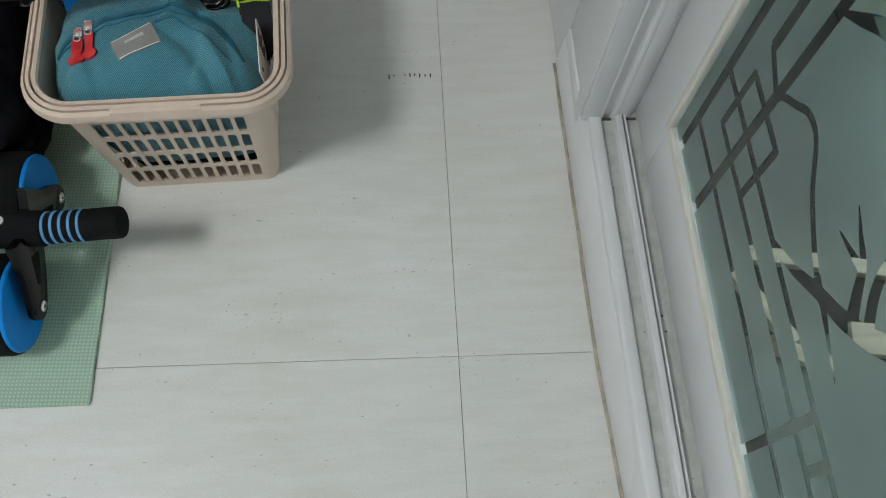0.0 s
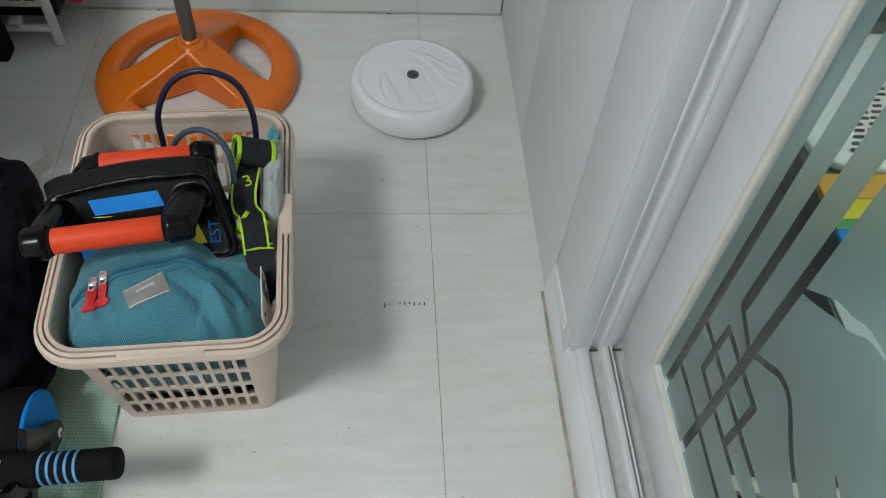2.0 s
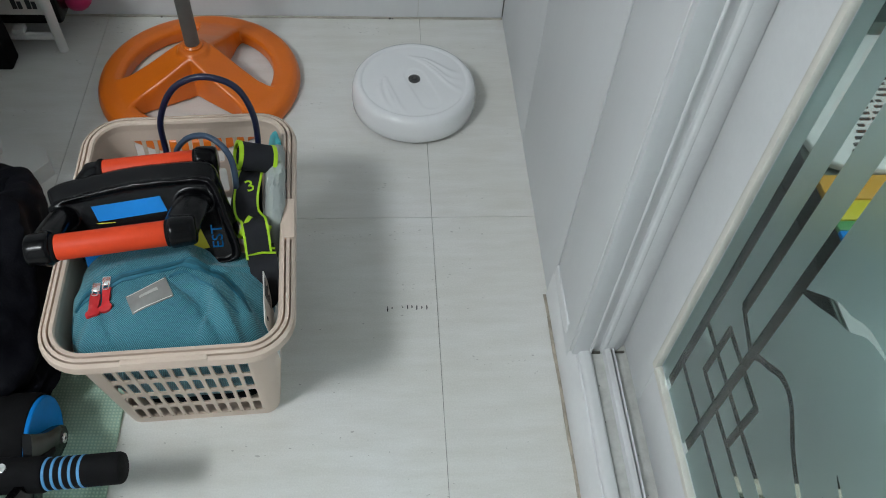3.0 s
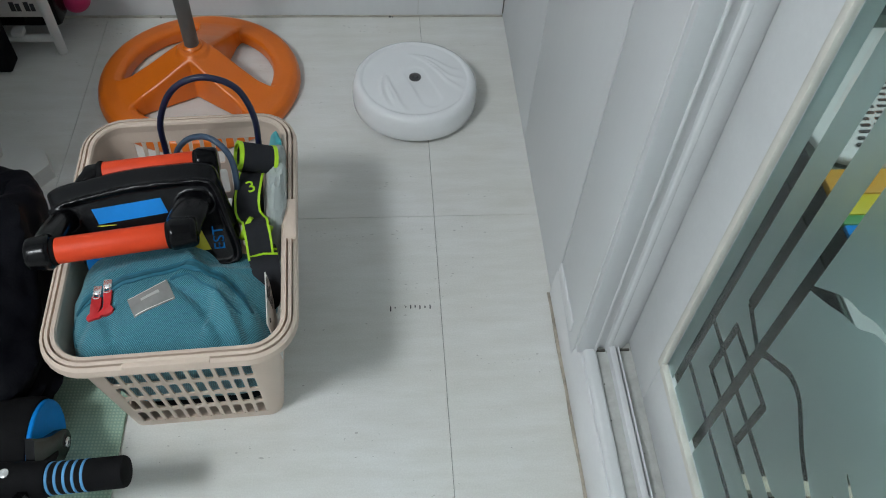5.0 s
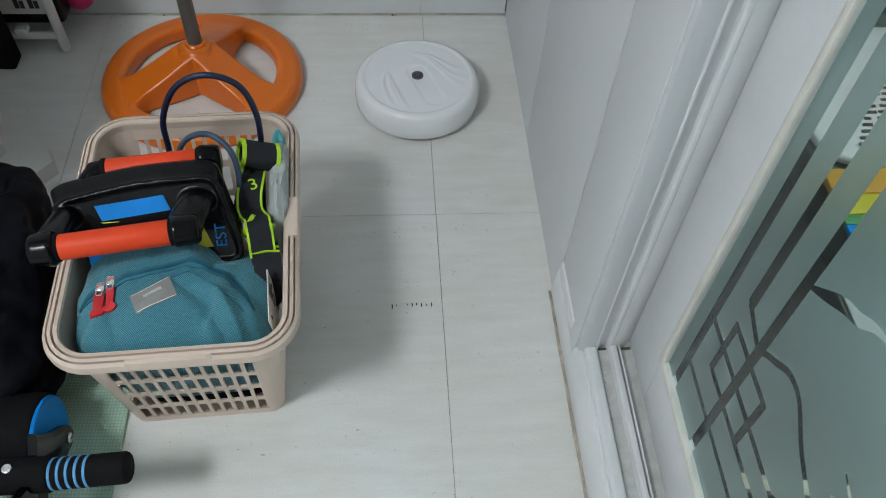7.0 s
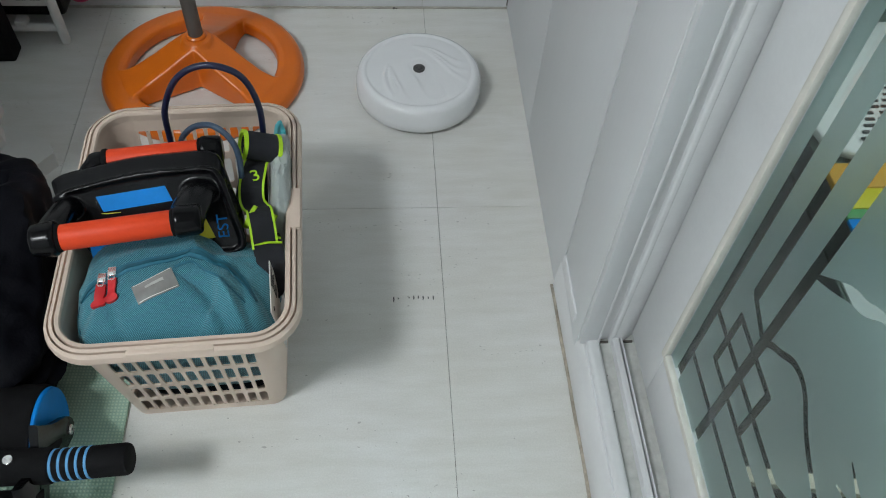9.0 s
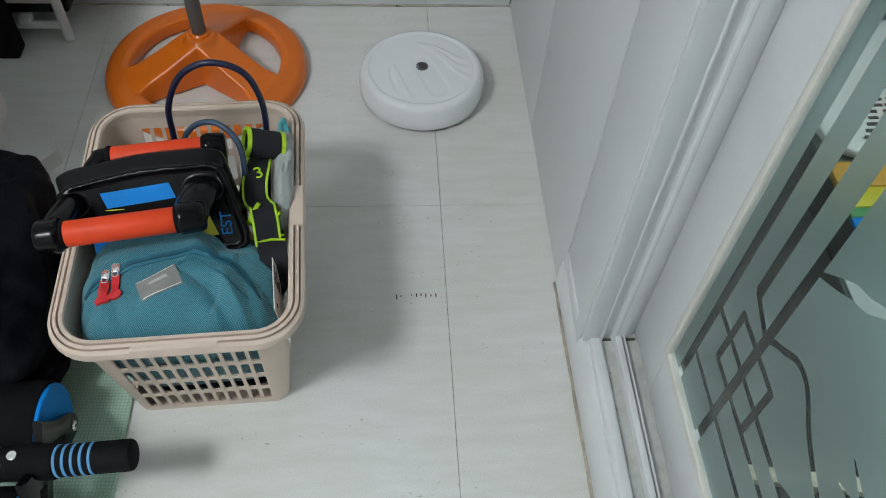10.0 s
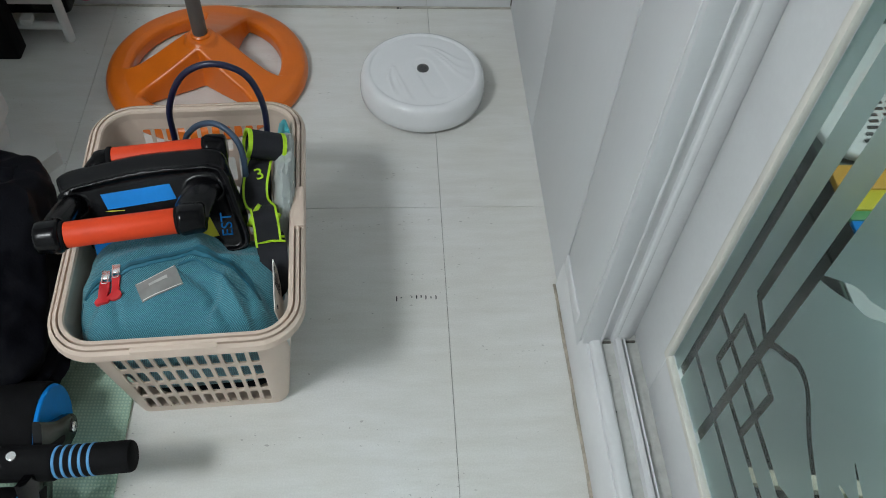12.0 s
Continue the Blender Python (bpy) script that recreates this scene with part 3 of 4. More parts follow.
# the balcony behind the pane; its dimness is put into dark wall and floor colours
single("balcony_floor", box((0.512, -1.2, -0.06), (1.9, Y_F, 0.0)), M_BALCONY, "balcony floor, its green coloured dark for the dim light", "floor", (1.2, 0, 0), "structure")
b_wall = thing("balcony_wall", "unseen balcony wall, green-grey coloured dark, with an added window opening", "wall", (1.9, 0, 0), kind="structure")
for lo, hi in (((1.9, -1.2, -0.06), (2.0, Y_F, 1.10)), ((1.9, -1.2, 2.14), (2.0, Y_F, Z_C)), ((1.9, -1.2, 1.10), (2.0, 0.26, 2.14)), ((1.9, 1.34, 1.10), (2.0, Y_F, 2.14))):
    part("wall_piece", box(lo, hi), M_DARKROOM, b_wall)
# window out of view, added as an opening for the fill lamp
b_window = thing("added_window_1", "unseen white window frame added around the balcony fill light", "window", (1.95, 0.8, 1.10), kind="structure")
for lo, hi in (((1.93, 0.26, 1.10), (1.98, 1.34, 1.14)), ((1.93, 0.26, 2.10), (1.98, 1.34, 2.14)), ((1.93, 0.26, 1.14), (1.98, 0.30, 2.10)), ((1.93, 1.30, 1.14), (1.98, 1.34, 2.10))):
    part("window_frame", box(lo, hi, 0.004), M_FRAME, b_window)
single("balcony_wall_near", box((0.512, -1.3, -0.06), (2.0, -1.2, Z_C)), M_DARKROOM, "unseen balcony wall, green-grey coloured dark for the dim light", "wall", (1.2, -1.2, 0), "structure")
single("balcony_wall_far", box((0.96, Y_F, -0.06), (2.0, Y_F + 0.1, Z_C)), M_DARKROOM, "unseen balcony wall, green-grey coloured dark for the dim light", "wall", (1.4, Y_F, 0), "structure")

# ---- basket and what lies in it ----
B_AT, B_TURN = (-0.2340, 0.864, 0.0), 3.0
B_H = 0.282
BM = pose(*B_AT, 0, 0, B_TURN) @ Matrix(((1, 0, 0.011, -0.011 * B_H), (0, 1, 0.020, -0.020 * B_H), (0, 0, 1, 0), (0, 0, 0, 1)))


def basket_half(v):
    """Half width, half depth and corner radius of the basket wall at 0..1 of its height."""
    return 0.1180 + 0.0300 * v, 0.1645 + 0.0485 * v, 0.022 + 0.026 * v


def basket_wall(side, s, v, d):
    """Point on the wall: s across the straight stretch (-1..1), v up, d inwards."""
    a, b, r = basket_half(v)
    z = B_H * v
    if side == 0:
        p = (s * (a - r), -b + d, z)
    elif side == 1:
        p = (a - d, s * (b - r), z)
    elif side == 2:
        p = (-s * (a - r), b - d, z)
    else:
        p = (-a + d, -s * (b - r), z)
    return BM @ Vector(p)


def perforated(side, cols, rows, v0, v1, thick=0.0028, bm=None):
    bm = bm or bmesh.new()
    hx, hz, cut = 0.345, 0.395, 0.14
    hole = []
    for sx, sz in ((1, -1), (1, 1), (-1, 1), (-1, -1)):
        cs = [(sx * (hx - cut), sz * hz), (sx * (hx - cut * 0.3), sz * (hz - cut * 0.22)), (sx * hx, sz * (hz - cut * 0.8))]
        hole += cs if sx * sz < 0 else cs[::-1]
    edge = []
    for sx, sz in ((1, -1), (1, 1), (-1, 1), (-1, -1)):
        cs = [(sx * 0.2, sz * 0.5), (sx * 0.5, sz * 0.5), (sx * 0.5, sz * 0.2)]
        edge += cs if sx * sz < 0 else cs[::-1]
    for i in range(cols):
        for j in range(rows):
            def at(p, d):
                s = -1 + 2 * (i + 0.5 + p[0]) / cols
                v = v0 + (v1 - v0) * (j + 0.5 + p[1]) / rows
                return basket_wall(side, s, v, d)
            rings = [[bm.verts.new(at(p, d)) for p in ring] for ring, d in ((edge, 0), (hole, 0), (hole, thick), (edge, thick))]
            for a, b in zip(rings, rings[1:]):
                for k in range(12):
                    bm.faces.new((a[k], a[(k + 1) % 12], b[(k + 1) % 12], b[k]))
        s0, s1 = -1 + 2 * i / cols, -1 + 2 * (i + 1) / cols
        lap = 0.115 * (v1 - v0) / rows
        for d, proud in ((0, -0.0005), (thick, thick + 0.0005)):
            for steps in (((0, d), (v0, d), (v0 + lap, proud)), ((v1 - lap, proud), (v1, d), (1.0, d))):
                for (va, da), (vb, db) in zip(steps, steps[1:]):
                    bm.faces.new([bm.verts.new(basket_wall(side, s, v, e)) for s, v, e in ((s0, va, da), (s1, va, da), (s1, vb, db), (s0, vb, db))])
    return bm


def build_basket():
    t = thing("basket", "beige plastic slotted basket filled with exercise gear", "basket", B_AT)
    for side, cols in ((0, 11), (1, 14), (2, 11), (3, 14)):
        bm = perforated(side, cols, 4, 0.055, 0.915 if side == 2 else 0.82)
        bmesh.ops.remove_doubles(bm, verts=bm.verts, dist=0.0002)
        part("slotted_wall", bm, M_BASKET, t, smooth=15)
    for k, s in ((0, -90), (1, 0), (2, 90), (3, 180)):
        rings = []
        for v in (0, 0.25, 0.5, 0.75, 1.0):
            a, b, r = basket_half(v)
            cx, cy = (a - r) * (1 if k in (0, 1) else -1), (b - r) * (-1 if k in (0, 3) else 1)
            arc = [radians(s + 90 * q / 8) for q in range(9)]
            out = [BM @ Vector((cx + r * math.cos(w), cy + r * math.sin(w), B_H * v)) for w in arc]
            inn = [BM @ Vector((cx + (r - 0.0028) * math.cos(w), cy + (r - 0.0028) * math.sin(w), B_H * v)) for w in arc]
            rings.append(out + inn[::-1])
        part("corner", loft(rings), M_BASKET, t)
    a, b, r = basket_half(0)
    part("bottom", plate(rounded(a - 0.001, b - 0.001, r), 0.0, 0.005, BM), M_BASKET, t)
    a, b, r = basket_half(1.0)
    z = B_H
    prof = [(-0.005, z - 0.012), (-0.005, z + 0.000), (-0.003, z + 0.003), (0.002, z + 0.0035), (0.0030, z - 0.006), (0.0042, z - 0.006), (0.0050, z + 0.0032),
            (0.0095, z + 0.0020), (0.0100, z - 0.007), (0.0112, z - 0.007), (0.0120, z + 0.0010), (0.0165, z - 0.003), (0.018, z - 0.009),
            (0.0178, z - 0.0145), (0.0150, z - 0.0155), (0.0145, z - 0.010), (0.004, z - 0.008), (0.0015, z - 0.014)]
    rings = [[BM @ Vector((*p, h)) for p in rounded(a + o, b + o, r + o, 8)] for o, h in prof]
    part("rim", loft(rings, loop=True), M_BASKET, t, "double-grooved beige rim", smooth=28)
    for sx in (-1, 1):
        x0, x1 = sorted((sx * (a - 0.002), sx * (a + 0.0165)))
        part("handle", box((x0, -0.040, z - 0.0145), (x1, 0.035, z + 0.0042), 0.003, m=BM), M_BASKET, t)
    part("front_tab", box((-0.055, -b - 0.0168, z - 0.0145), (0.055, -b - 0.004, z + 0.0016), 0.003, m=BM), M_BASKET, t)
    return t


build_basket()


def soft_block(at, half, power, wobble, m=None, nu=56, nv=28, seed=0.0, freq=14.0, lump=None):
    """A cushion-like body: superellipsoid with folds."""
    m = m or Matrix()
    bm = bmesh.new()
    rows = []
    for j in range(nv + 1):
        th = -math.pi / 2 + math.pi * j / nv
        row = []
        for i in range(nu):
            ph = 2 * math.pi * i / nu

            def se(w, e):
                return math.copysign(abs(w) ** e, w)
            x = se(math.cos(th), power[1]) * se(math.cos(ph), power[0])
            y = se(math.cos(th), power[1]) * se(math.sin(ph), power[0])
            z = se(math.sin(th), power[1])
            p = Vector((x * half[0], y * half[1], z * half[2]))
            q = p * freq + Vector((seed, seed * 1.7, 0))
            n = noise.noise(q) + 0.5 * noise.noise(q * 2.3) + 0.25 * noise.noise(q * 5.1)
            ridge = 1 - abs(noise.noise(q * 0.8 + Vector((5, 3, 1))))
            off = wobble * (n * 0.7 + (ridge ** 4 - 0.4) * 0.8)
            p = p * (1 + off / max(0.02, p.length))
            if lump:
                p = lump(p)
            row.append(m @ (p + Vector(at)))
        rows.append(row)
    return loft(rows, bm=bm)


def build_bag():
    """Padded pouch; its flat top leans a little to the front."""
    t = thing("pouch", "teal polyester zipped pouch with red zip pulls in the basket", "bag", (-0.222, 0.735, 0.02))
    m = pose(-0.229, 0.743, 0.165, 0, 0, 4)

    def shape(p):
        f = min(1.0, max(0.0, (p.z + 0.132) / 0.24))
        p.x *= 0.82 + 0.17 * f
        p.y = p.y * (0.76 + 0.22 * f) + 0.032 * (1 - f)
        if p.z > 0:
            p.z += 0.016 * math.cos(p.x * 11.0) - 0.03 * max(0, -p.y / 0.086) ** 2 * (p.z / 0.14) - 0.008 * max(0, p.y / 0.086) ** 2
            p.z -= 0.010 * math.exp(-((p.x - 0.045 - p.y * 0.3) / 0.014) ** 2) + 0.006 * math.exp(-((p.x - 0.083 + p.y * 0.2) / 0.010) ** 2)
            k = max(0.0, p.x - 0.055 + p.y * 0.55)
            p.z -= min(0.024, 0.42 * k) * (p.z / 0.14)
            p.z += 0.007 * math.exp(-((p.x - 0.050 + p.y * 0.55) / 0.007) ** 2) - 0.006 * math.exp(-((p.x + 0.040 - p.y * 0.4) / 0.016) ** 2 - ((p.y + 0.02) / 0.03) ** 2)
            p.z -= 0.006 * math.exp(-((p.x + 0.088 + p.y * 0.3) / 0.008) ** 2) * max(0.0, min(1.0, 0.5 - p.y * 12)) + 0.004 * math.exp(-((p.x - 0.012 - p.y * 0.5) / 0.006) ** 2) * max(0.0, min(1.0, 0.2 - p.y * 14))
            p.z += 0.004 * math.exp(-((p.y - 0.020 - 0.15 * p.x) / 0.006) ** 2) * (1.0 if p.x > -0.02 else 0.3)
            front = max(0.0, min(1.0, 0.3 - p.y * 14))
            for cx, lean, wide, deep in ((-0.068, 0.9, 0.010, 0.006), (-0.020, -0.7, 0.012, 0.005), (0.030, -0.5, 0.009, 0.010), (0.062, 0.35, 0.006, 0.009), (0.094, -0.6, 0.007, 0.009)):
                p.z -= deep * front * math.exp(-((p.x - cx - p.y * lean) / wide) ** 2)
            p.z += 0.0035 * math.exp(-((p.y - 0.036 + 2.2 * p.x * p.x) / 0.007) ** 2)
            p.z -= 0.012 * max(0, (abs(p.x) - 0.095) / 0.035) ** 2
        return p

    body = part("body", soft_block((0, 0, 0), (0.137, 0.091, 0.132), (0.38, 0.34), 0.0045, m, 150, 90, 2.2, 17.0, shape), M_TEAL, t, smooth=80)

    def top(x, y, lift=0.0):
        """Height of the bag's top at a plan point."""
        return tops(x, y) + lift
    bm = bmesh.new()
    bm.from_mesh(body.data)
    bm.transform(Matrix.Scale(1 / S, 4))
    from mathutils.bvhtree import BVHTree
    tree = BVHTree.FromBMesh(bm)
    o = Vector(BASE[t.name])

    def tops(x, y):
        hit = tree.ray_cast(Vector((x, y, 1)) - o, Vector((0, 0, -1)))
        return hit[0].z + o.z if hit[0] else 0.28

    def laid(pts, half, lift, thick, cols=5):
        """A strip that lies on the cloth along plan points."""
        bm2 = bmesh.new()
        path = smooth_path([(x, y, 0) for x, y in pts], 8)
        lower, upper = [], []
        for k, q in enumerate(path):
            d = (path[min(k + 1, len(path) - 1)] - path[max(k - 1, 0)]).normalized()
            side = Vector((-d.y, d.x, 0))
            h = half(k / (len(path) - 1)) if callable(half) else half
            row = [q + side * h * (2 * c / (cols - 1) - 1) for c in range(cols)]
            row = [Vector((v.x, v.y, top(v.x, v.y))) for v in row]
            lower.append([bm2.verts.new(v - Vector((0, 0, 0.002))) for v in row])
            upper.append([bm2.verts.new(v + Vector((0, 0, lift + thick))) for v in row])
        for a, b in zip(range(len(path) - 1), range(1, len(path))):
            for c in range(cols - 1):
                bm2.faces.new((upper[a][c], upper[a][c + 1], upper[b][c + 1], upper[b][c]))
            for c in (0, cols - 1):
                bm2.faces.new((upper[a][c], upper[b][c], lower[b][c], lower[a][c]))
        for a in (0, len(path) - 1):
            bm2.faces.new(upper[a] + lower[a][::-1])
        return bm2

    zp = [(-0.345, 0.710), (-0.335, 0.722), (-0.323, 0.732), (-0.307, 0.740), (-0.275, 0.752), (-0.241, 0.760), (-0.210, 0.766), (-0.179, 0.764), (-0.153, 0.752), (-0.135, 0.734), (-0.120, 0.712)]
    tape = part("zip_tape", laid(zp, lambda f: 0.0064 * min(1.0, 0.25 + 6 * f, 0.12 + 5 * (1 - f)), 0.0014, 0.0006), M_TEAL2, t, "darker teal zip tape")
    part("zip_teeth", laid(zp, 0.0019, 0.0024, 0.0012, 3), M_TEAL3, tape)
    for pts in ([(-0.348, 0.680), (-0.353, 0.694), (-0.350, 0.710)], [(-0.225, 0.746), (-0.207, 0.755), (-0.197, 0.752), (-0.176, 0.738), (-0.150, 0.716), (-0.134, 0.705)]):
        part("seam_piping", laid(pts, 0.0010, 0.0010, 0.0010, 3), M_TEAL2, t)
    ca, sa = math.cos(radians(27)), math.sin(radians(27))
    lab = part("label", laid([(-0.2470 + u * ca, 0.7200 + u * sa) for u in (-0.0275, -0.01, 0.01, 0.0275)], 0.0150, 0.0008, 0.0010), M_LABEL, t, "brushed silver-grey sewn label")
    for w in (-0.0138, 0.0138):
        part("stitching", laid([(-0.2470 + u * ca - w * sa, 0.7200 + u * sa + w * ca) for u in (-0.0255, 0.0, 0.0255)], 0.0004, 0.0019, 0.0004, 2), M_CARD, lab)
    part("faded_print", laid([(-0.2470 + u * ca - 0.003 * sa, 0.7200 + u * sa + 0.003 * ca) for u in (-0.012, 0.0, 0.013)], 0.0024, 0.0019, 0.0003, 2), M_GROOVE, lab)
    for x, y, ax_turn in ((-0.319, 0.737, 0), (-0.3055, 0.743, 4)):
        zm = Matrix.Translation((x, y, top(x, y, 0.0015))) @ pose(0, 0, 0, 10, 0, ax_turn)
        puller = part("zip_pull", box((-0.0056, -0.005, 0), (0.0056, 0.008, 0.0046), 0.0014, m=zm), M_METAL, t, "chrome zip slider with red rubber tab")
        part("ring", tube([zm @ Vector(q) for q in ((-0.003, -0.001, 0.004), (-0.0034, -0.010, 0.0045), (0.0034, -0.010, 0.0045), (0.003, -0.001, 0.004))], 0.0009, 6), M_METAL, puller)
        tx = math.sin(radians(ax_turn))
        part("tab", laid([(x + tx * v, y - v) for v in (0.008, 0.018, 0.026, 0.032, 0.037, 0.0405)], lambda f: max(0.0058 if f < 0.6 else 0.0, 0.0098 * math.sqrt(max(0.02, 1 - ((f - 0.76) / 0.245) ** 2))), 0.0020, 0.0022), M_RED, puller, "red rubber tab")
    return t


build_bag()


def foam_grip(parent, p0, p1):
    """Foam grip between two soft collars."""
    p0, p1 = Vector(p0), Vector(p1)
    d = (p1 - p0).normalized()
    part("grip", rod(p0, p1, 0.0170, n=28, ends=0.002), M_ORANGE, parent, "orange-red foam grip")
    for p, sgn in ((p0, -1), (p1, 1)):
        part("collar", rod(p - d * sgn * 0.0012, p + d * sgn * 0.0065, 0.0186, n=24, ends=0.002), M_BLACKM, parent)


def capped_arm(bm, cap, along, foot, size, width):
    """End cap of a grip with the arm that carries it back to the base plate."""
    cap, along, foot = Vector(cap), Vector(along).normalized(), Vector(foot)
    rod(cap - along * size[1] * 0.4, cap + along * size[1] * 0.6, size[0], size[0] * 0.92, 24, bm, 0.005)
    sweep(smooth_path([cap, cap.lerp(foot, 0.35) + Vector((0, 0, 0.004)), cap.lerp(foot, 0.7) + Vector((0, 0, 0.003)), foot], 6), circle(width, 18, 0.0150), bm=bm)


def build_front_stand():
    """The base plate leans back with its face to the front; the grip stands off it."""
    t = thing("push_up_stand", "black push-up stand with an orange-red foam grip", "exercise stand", (-0.29, 0.85, 0.006), "push-up stands in the basket")
    u = Vector((0.988, 0.106, 0.110)).normalized()
    out = Vector((0, -0.722, 0.692))
    down = u.cross(out).normalized()
    o = Vector((-0.400, 0.866, 0.350))
    pm = Matrix((( u.x, -down.x, out.x, o.x), (u.y, -down.y, out.y, o.y), (u.z, -down.z, out.z, o.z), (0, 0, 0, 1)))
    edge = [(p.x, p.y) for p in smooth_path([(0.004, -0.034, 0), (0.012, -0.020, 0), (0.050, -0.0145, 0), (0.115, -0.0105, 0), (0.180, -0.0140, 0), (0.212, -0.0180, 0), (0.224, -0.030, 0), (0.231, -0.070, 0), (0.238, -0.128, 0), (0.200, -0.134, 0), (0.110, -0.136, 0), (0.058, -0.132, 0), (0.030, -0.090, 0)], 5, True)]
    bm = loft([[pm @ Vector((x - slide * (1 - x / 0.23), y + rise, z)) for x, y in edge] for slide, rise, z in ((0.014, 0.026, -0.040), (0.012, 0.024, -0.026), (0.004, 0.008, -0.010), (0.0, 0.0, 0.0))])
    loft([[pm @ Vector((x, y, 0)) + (out * math.sin(a) + (pm.to_3x3() @ Vector((x - 0.12, y + 0.075, 0))).normalized() * math.cos(a)) * 0.0052 for a in [2 * math.pi * k / 8 for k in range(8)]] for x, y in edge], loop=True, bm=bm)
    g0, g1 = Vector((-0.359, 0.763, 0.358)), Vector((-0.223, 0.785, 0.358))
    axis = (g1 - g0).normalized()
    capped_arm(bm, g1 + axis * 0.016, axis, (-0.200, 0.860, 0.338), (0.0215, 0.036), 0.0245)
    capped_arm(bm, g0 - axis * 0.016, -axis, (-0.378, 0.846, 0.322), (0.0235, 0.032), 0.0200)
    part("frame", moulded(bm, 0.0024, 3), M_BLACK, t, "glossy black moulded frame", smooth=180)
    foam_grip(t, g0, g1)
    part("foot_plate", box((-0.345, 0.862, 0.006), (-0.170, 0.878, 0.318), 0.006), M_BLACKM, t)
    blue = [(0.056, -0.030), (0.150, -0.030), (0.156, -0.052), (0.062, -0.052)]
    part("blue_panel", plate(blue, 0.0002, 0.0016, pm), M_BLUE, t, "bright blue printed panel")
    part("yellow_line", plate([(0.058, -0.0535), (0.066, -0.0540), (0.084, -0.0560), (0.084, -0.0568), (0.064, -0.0555)], 0.0002, 0.0012, pm), M_YELLOW, t)
    part("yellow_corner", plate([(0.195, -0.084), (0.203, -0.112), (0.178, -0.112)], 0.0002, 0.0014, pm), M_YELLOW, t, "yellow printed corner")
    part("yellow_patch", plate([(0.066, -0.098), (0.110, -0.096), (0.112, -0.110), (0.068, -0.110)], 0.0002, 0.0014, pm), M_YELLOW, t)
    part("blue_patch", box((0.036, -0.118, 0.0), (0.062, -0.088, 0.010), 0.002, m=pm), M_BLUE, t, "bright blue printed patch")
    part("lettering", text_mesh("EST", 0.0215, pm @ pose(0.2165, -0.098, 0.0008, 0, 0, 86)), M_BLUE, t, "blue letters EST")
    return t


def build_rear_stand():
    """The second stand faces the other way; its plain back and grip show."""
    t = thing("push_up_stand", "second black push-up stand with an orange-red foam grip", "exercise stand", (-0.28, 0.91, 0.006), "push-up stands in the basket")
    edge = [(p.x, p.z) for p in smooth_path([(-0.366, 0, 0.312), (-0.345, 0, 0.324), (-0.270, 0, 0.334), (-0.200, 0, 0.334), (-0.182, 0, 0.318), (-0.176, 0, 0.180), (-0.178, 0, 0.010), (-0.270, 0, 0.008), (-0.335, 0, 0.010), (-0.350, 0, 0.200)], 5, True)]
    bm = loft([[(x, y + 0.10 * (x + 0.27), z) for x, z in edge] for y in (0.892, 0.908)])
    g0, g1 = Vector((-0.338, 0.922, 0.330)), Vector((-0.212, 0.938, 0.333))
    axis = (g1 - g0).normalized()
    capped_arm(bm, g1 + axis * 0.014, axis, (-0.195, 0.905, 0.312), (0.0215, 0.032), 0.0200)
    capped_arm(bm, g0 - axis * 0.012, -axis, (-0.372, 0.894, 0.312), (0.0160, 0.024), 0.0150)
    part("frame", moulded(bm, 0.0026, 3), M_BLACK, t, "glossy black moulded frame", smooth=180)
    foam_grip(t, g0, g1)
    return t


build_front_stand()
build_rear_stand()

# added dark lump; makes the lower slots look as dark as a shaded inside
single("dark_filler", soft_block((0, 0, 0), (0.108, 0.072, 0.026), (0.5, 0.6), 0.003, pose(-0.231, 0.780, 0.034, 0, 0, 3), 48, 20, 6.0, 24.0), M_CLOTH,
       "dark filler added under the pouch to darken the basket's inside", "cloth", (-0.234, 0.757, 0.006), smooth=60)

# rubber exercise tube
single("resistance_tube", tube([(-0.262, 0.985, 0.10), (-0.272, 0.995, 0.22), (-0.271, 1.0, 0.300), (-0.265, 1.0, 0.358), (-0.236, 1.0, 0.415), (-0.193, 1.0, 0.438),
      (-0.149, 1.0, 0.421), (-0.130, 1.0, 0.368), (-0.130, 0.995, 0.300), (-0.140, 0.98, 0.20), (-0.150, 0.97, 0.08)], 0.0047, 14), M_NAVY,
       "dark navy rubber exercise tube looping out of the basket", "exercise band", (-0.2, 1.0, 0.02))
single("resistance_tube", tube([(-0.262, 0.985, 0.10), (-0.255, 0.980, 0.28), (-0.232, 0.972, 0.340), (-0.192, 0.956, 0.366), (-0.161, 0.935, 0.350), (-0.155, 0.915, 0.305),
      (-0.166, 0.900, 0.255), (-0.175, 0.900, 0.12)], 0.0044, 14), M_SLATE, "slate-blue rubber exercise tube in the basket", "exercise band", (-0.2, 0.93, 0.02))

# elastic support strap with bright edging
strap = thing("support_strap", "charcoal elastic strap with neon green edging and a 3", "strap", (-0.115, 0.90, 0.02))


fall = smooth_path([(-0.134, 0.968, 0.285), (-0.138, 0.948, 0.296), (-0.138, 0.925, 0.303), (-0.140, 0.898, 0.298), (-0.139, 0.880, 0.286), (-0.132, 0.866, 0.288), (-0.125, 0.850, 0.302), (-0.121, 0.834, 0.306), (-0.118, 0.820, 0.296), (-0.116, 0.806, 0.280), (-0.112, 0.790, 0.272)], 10)
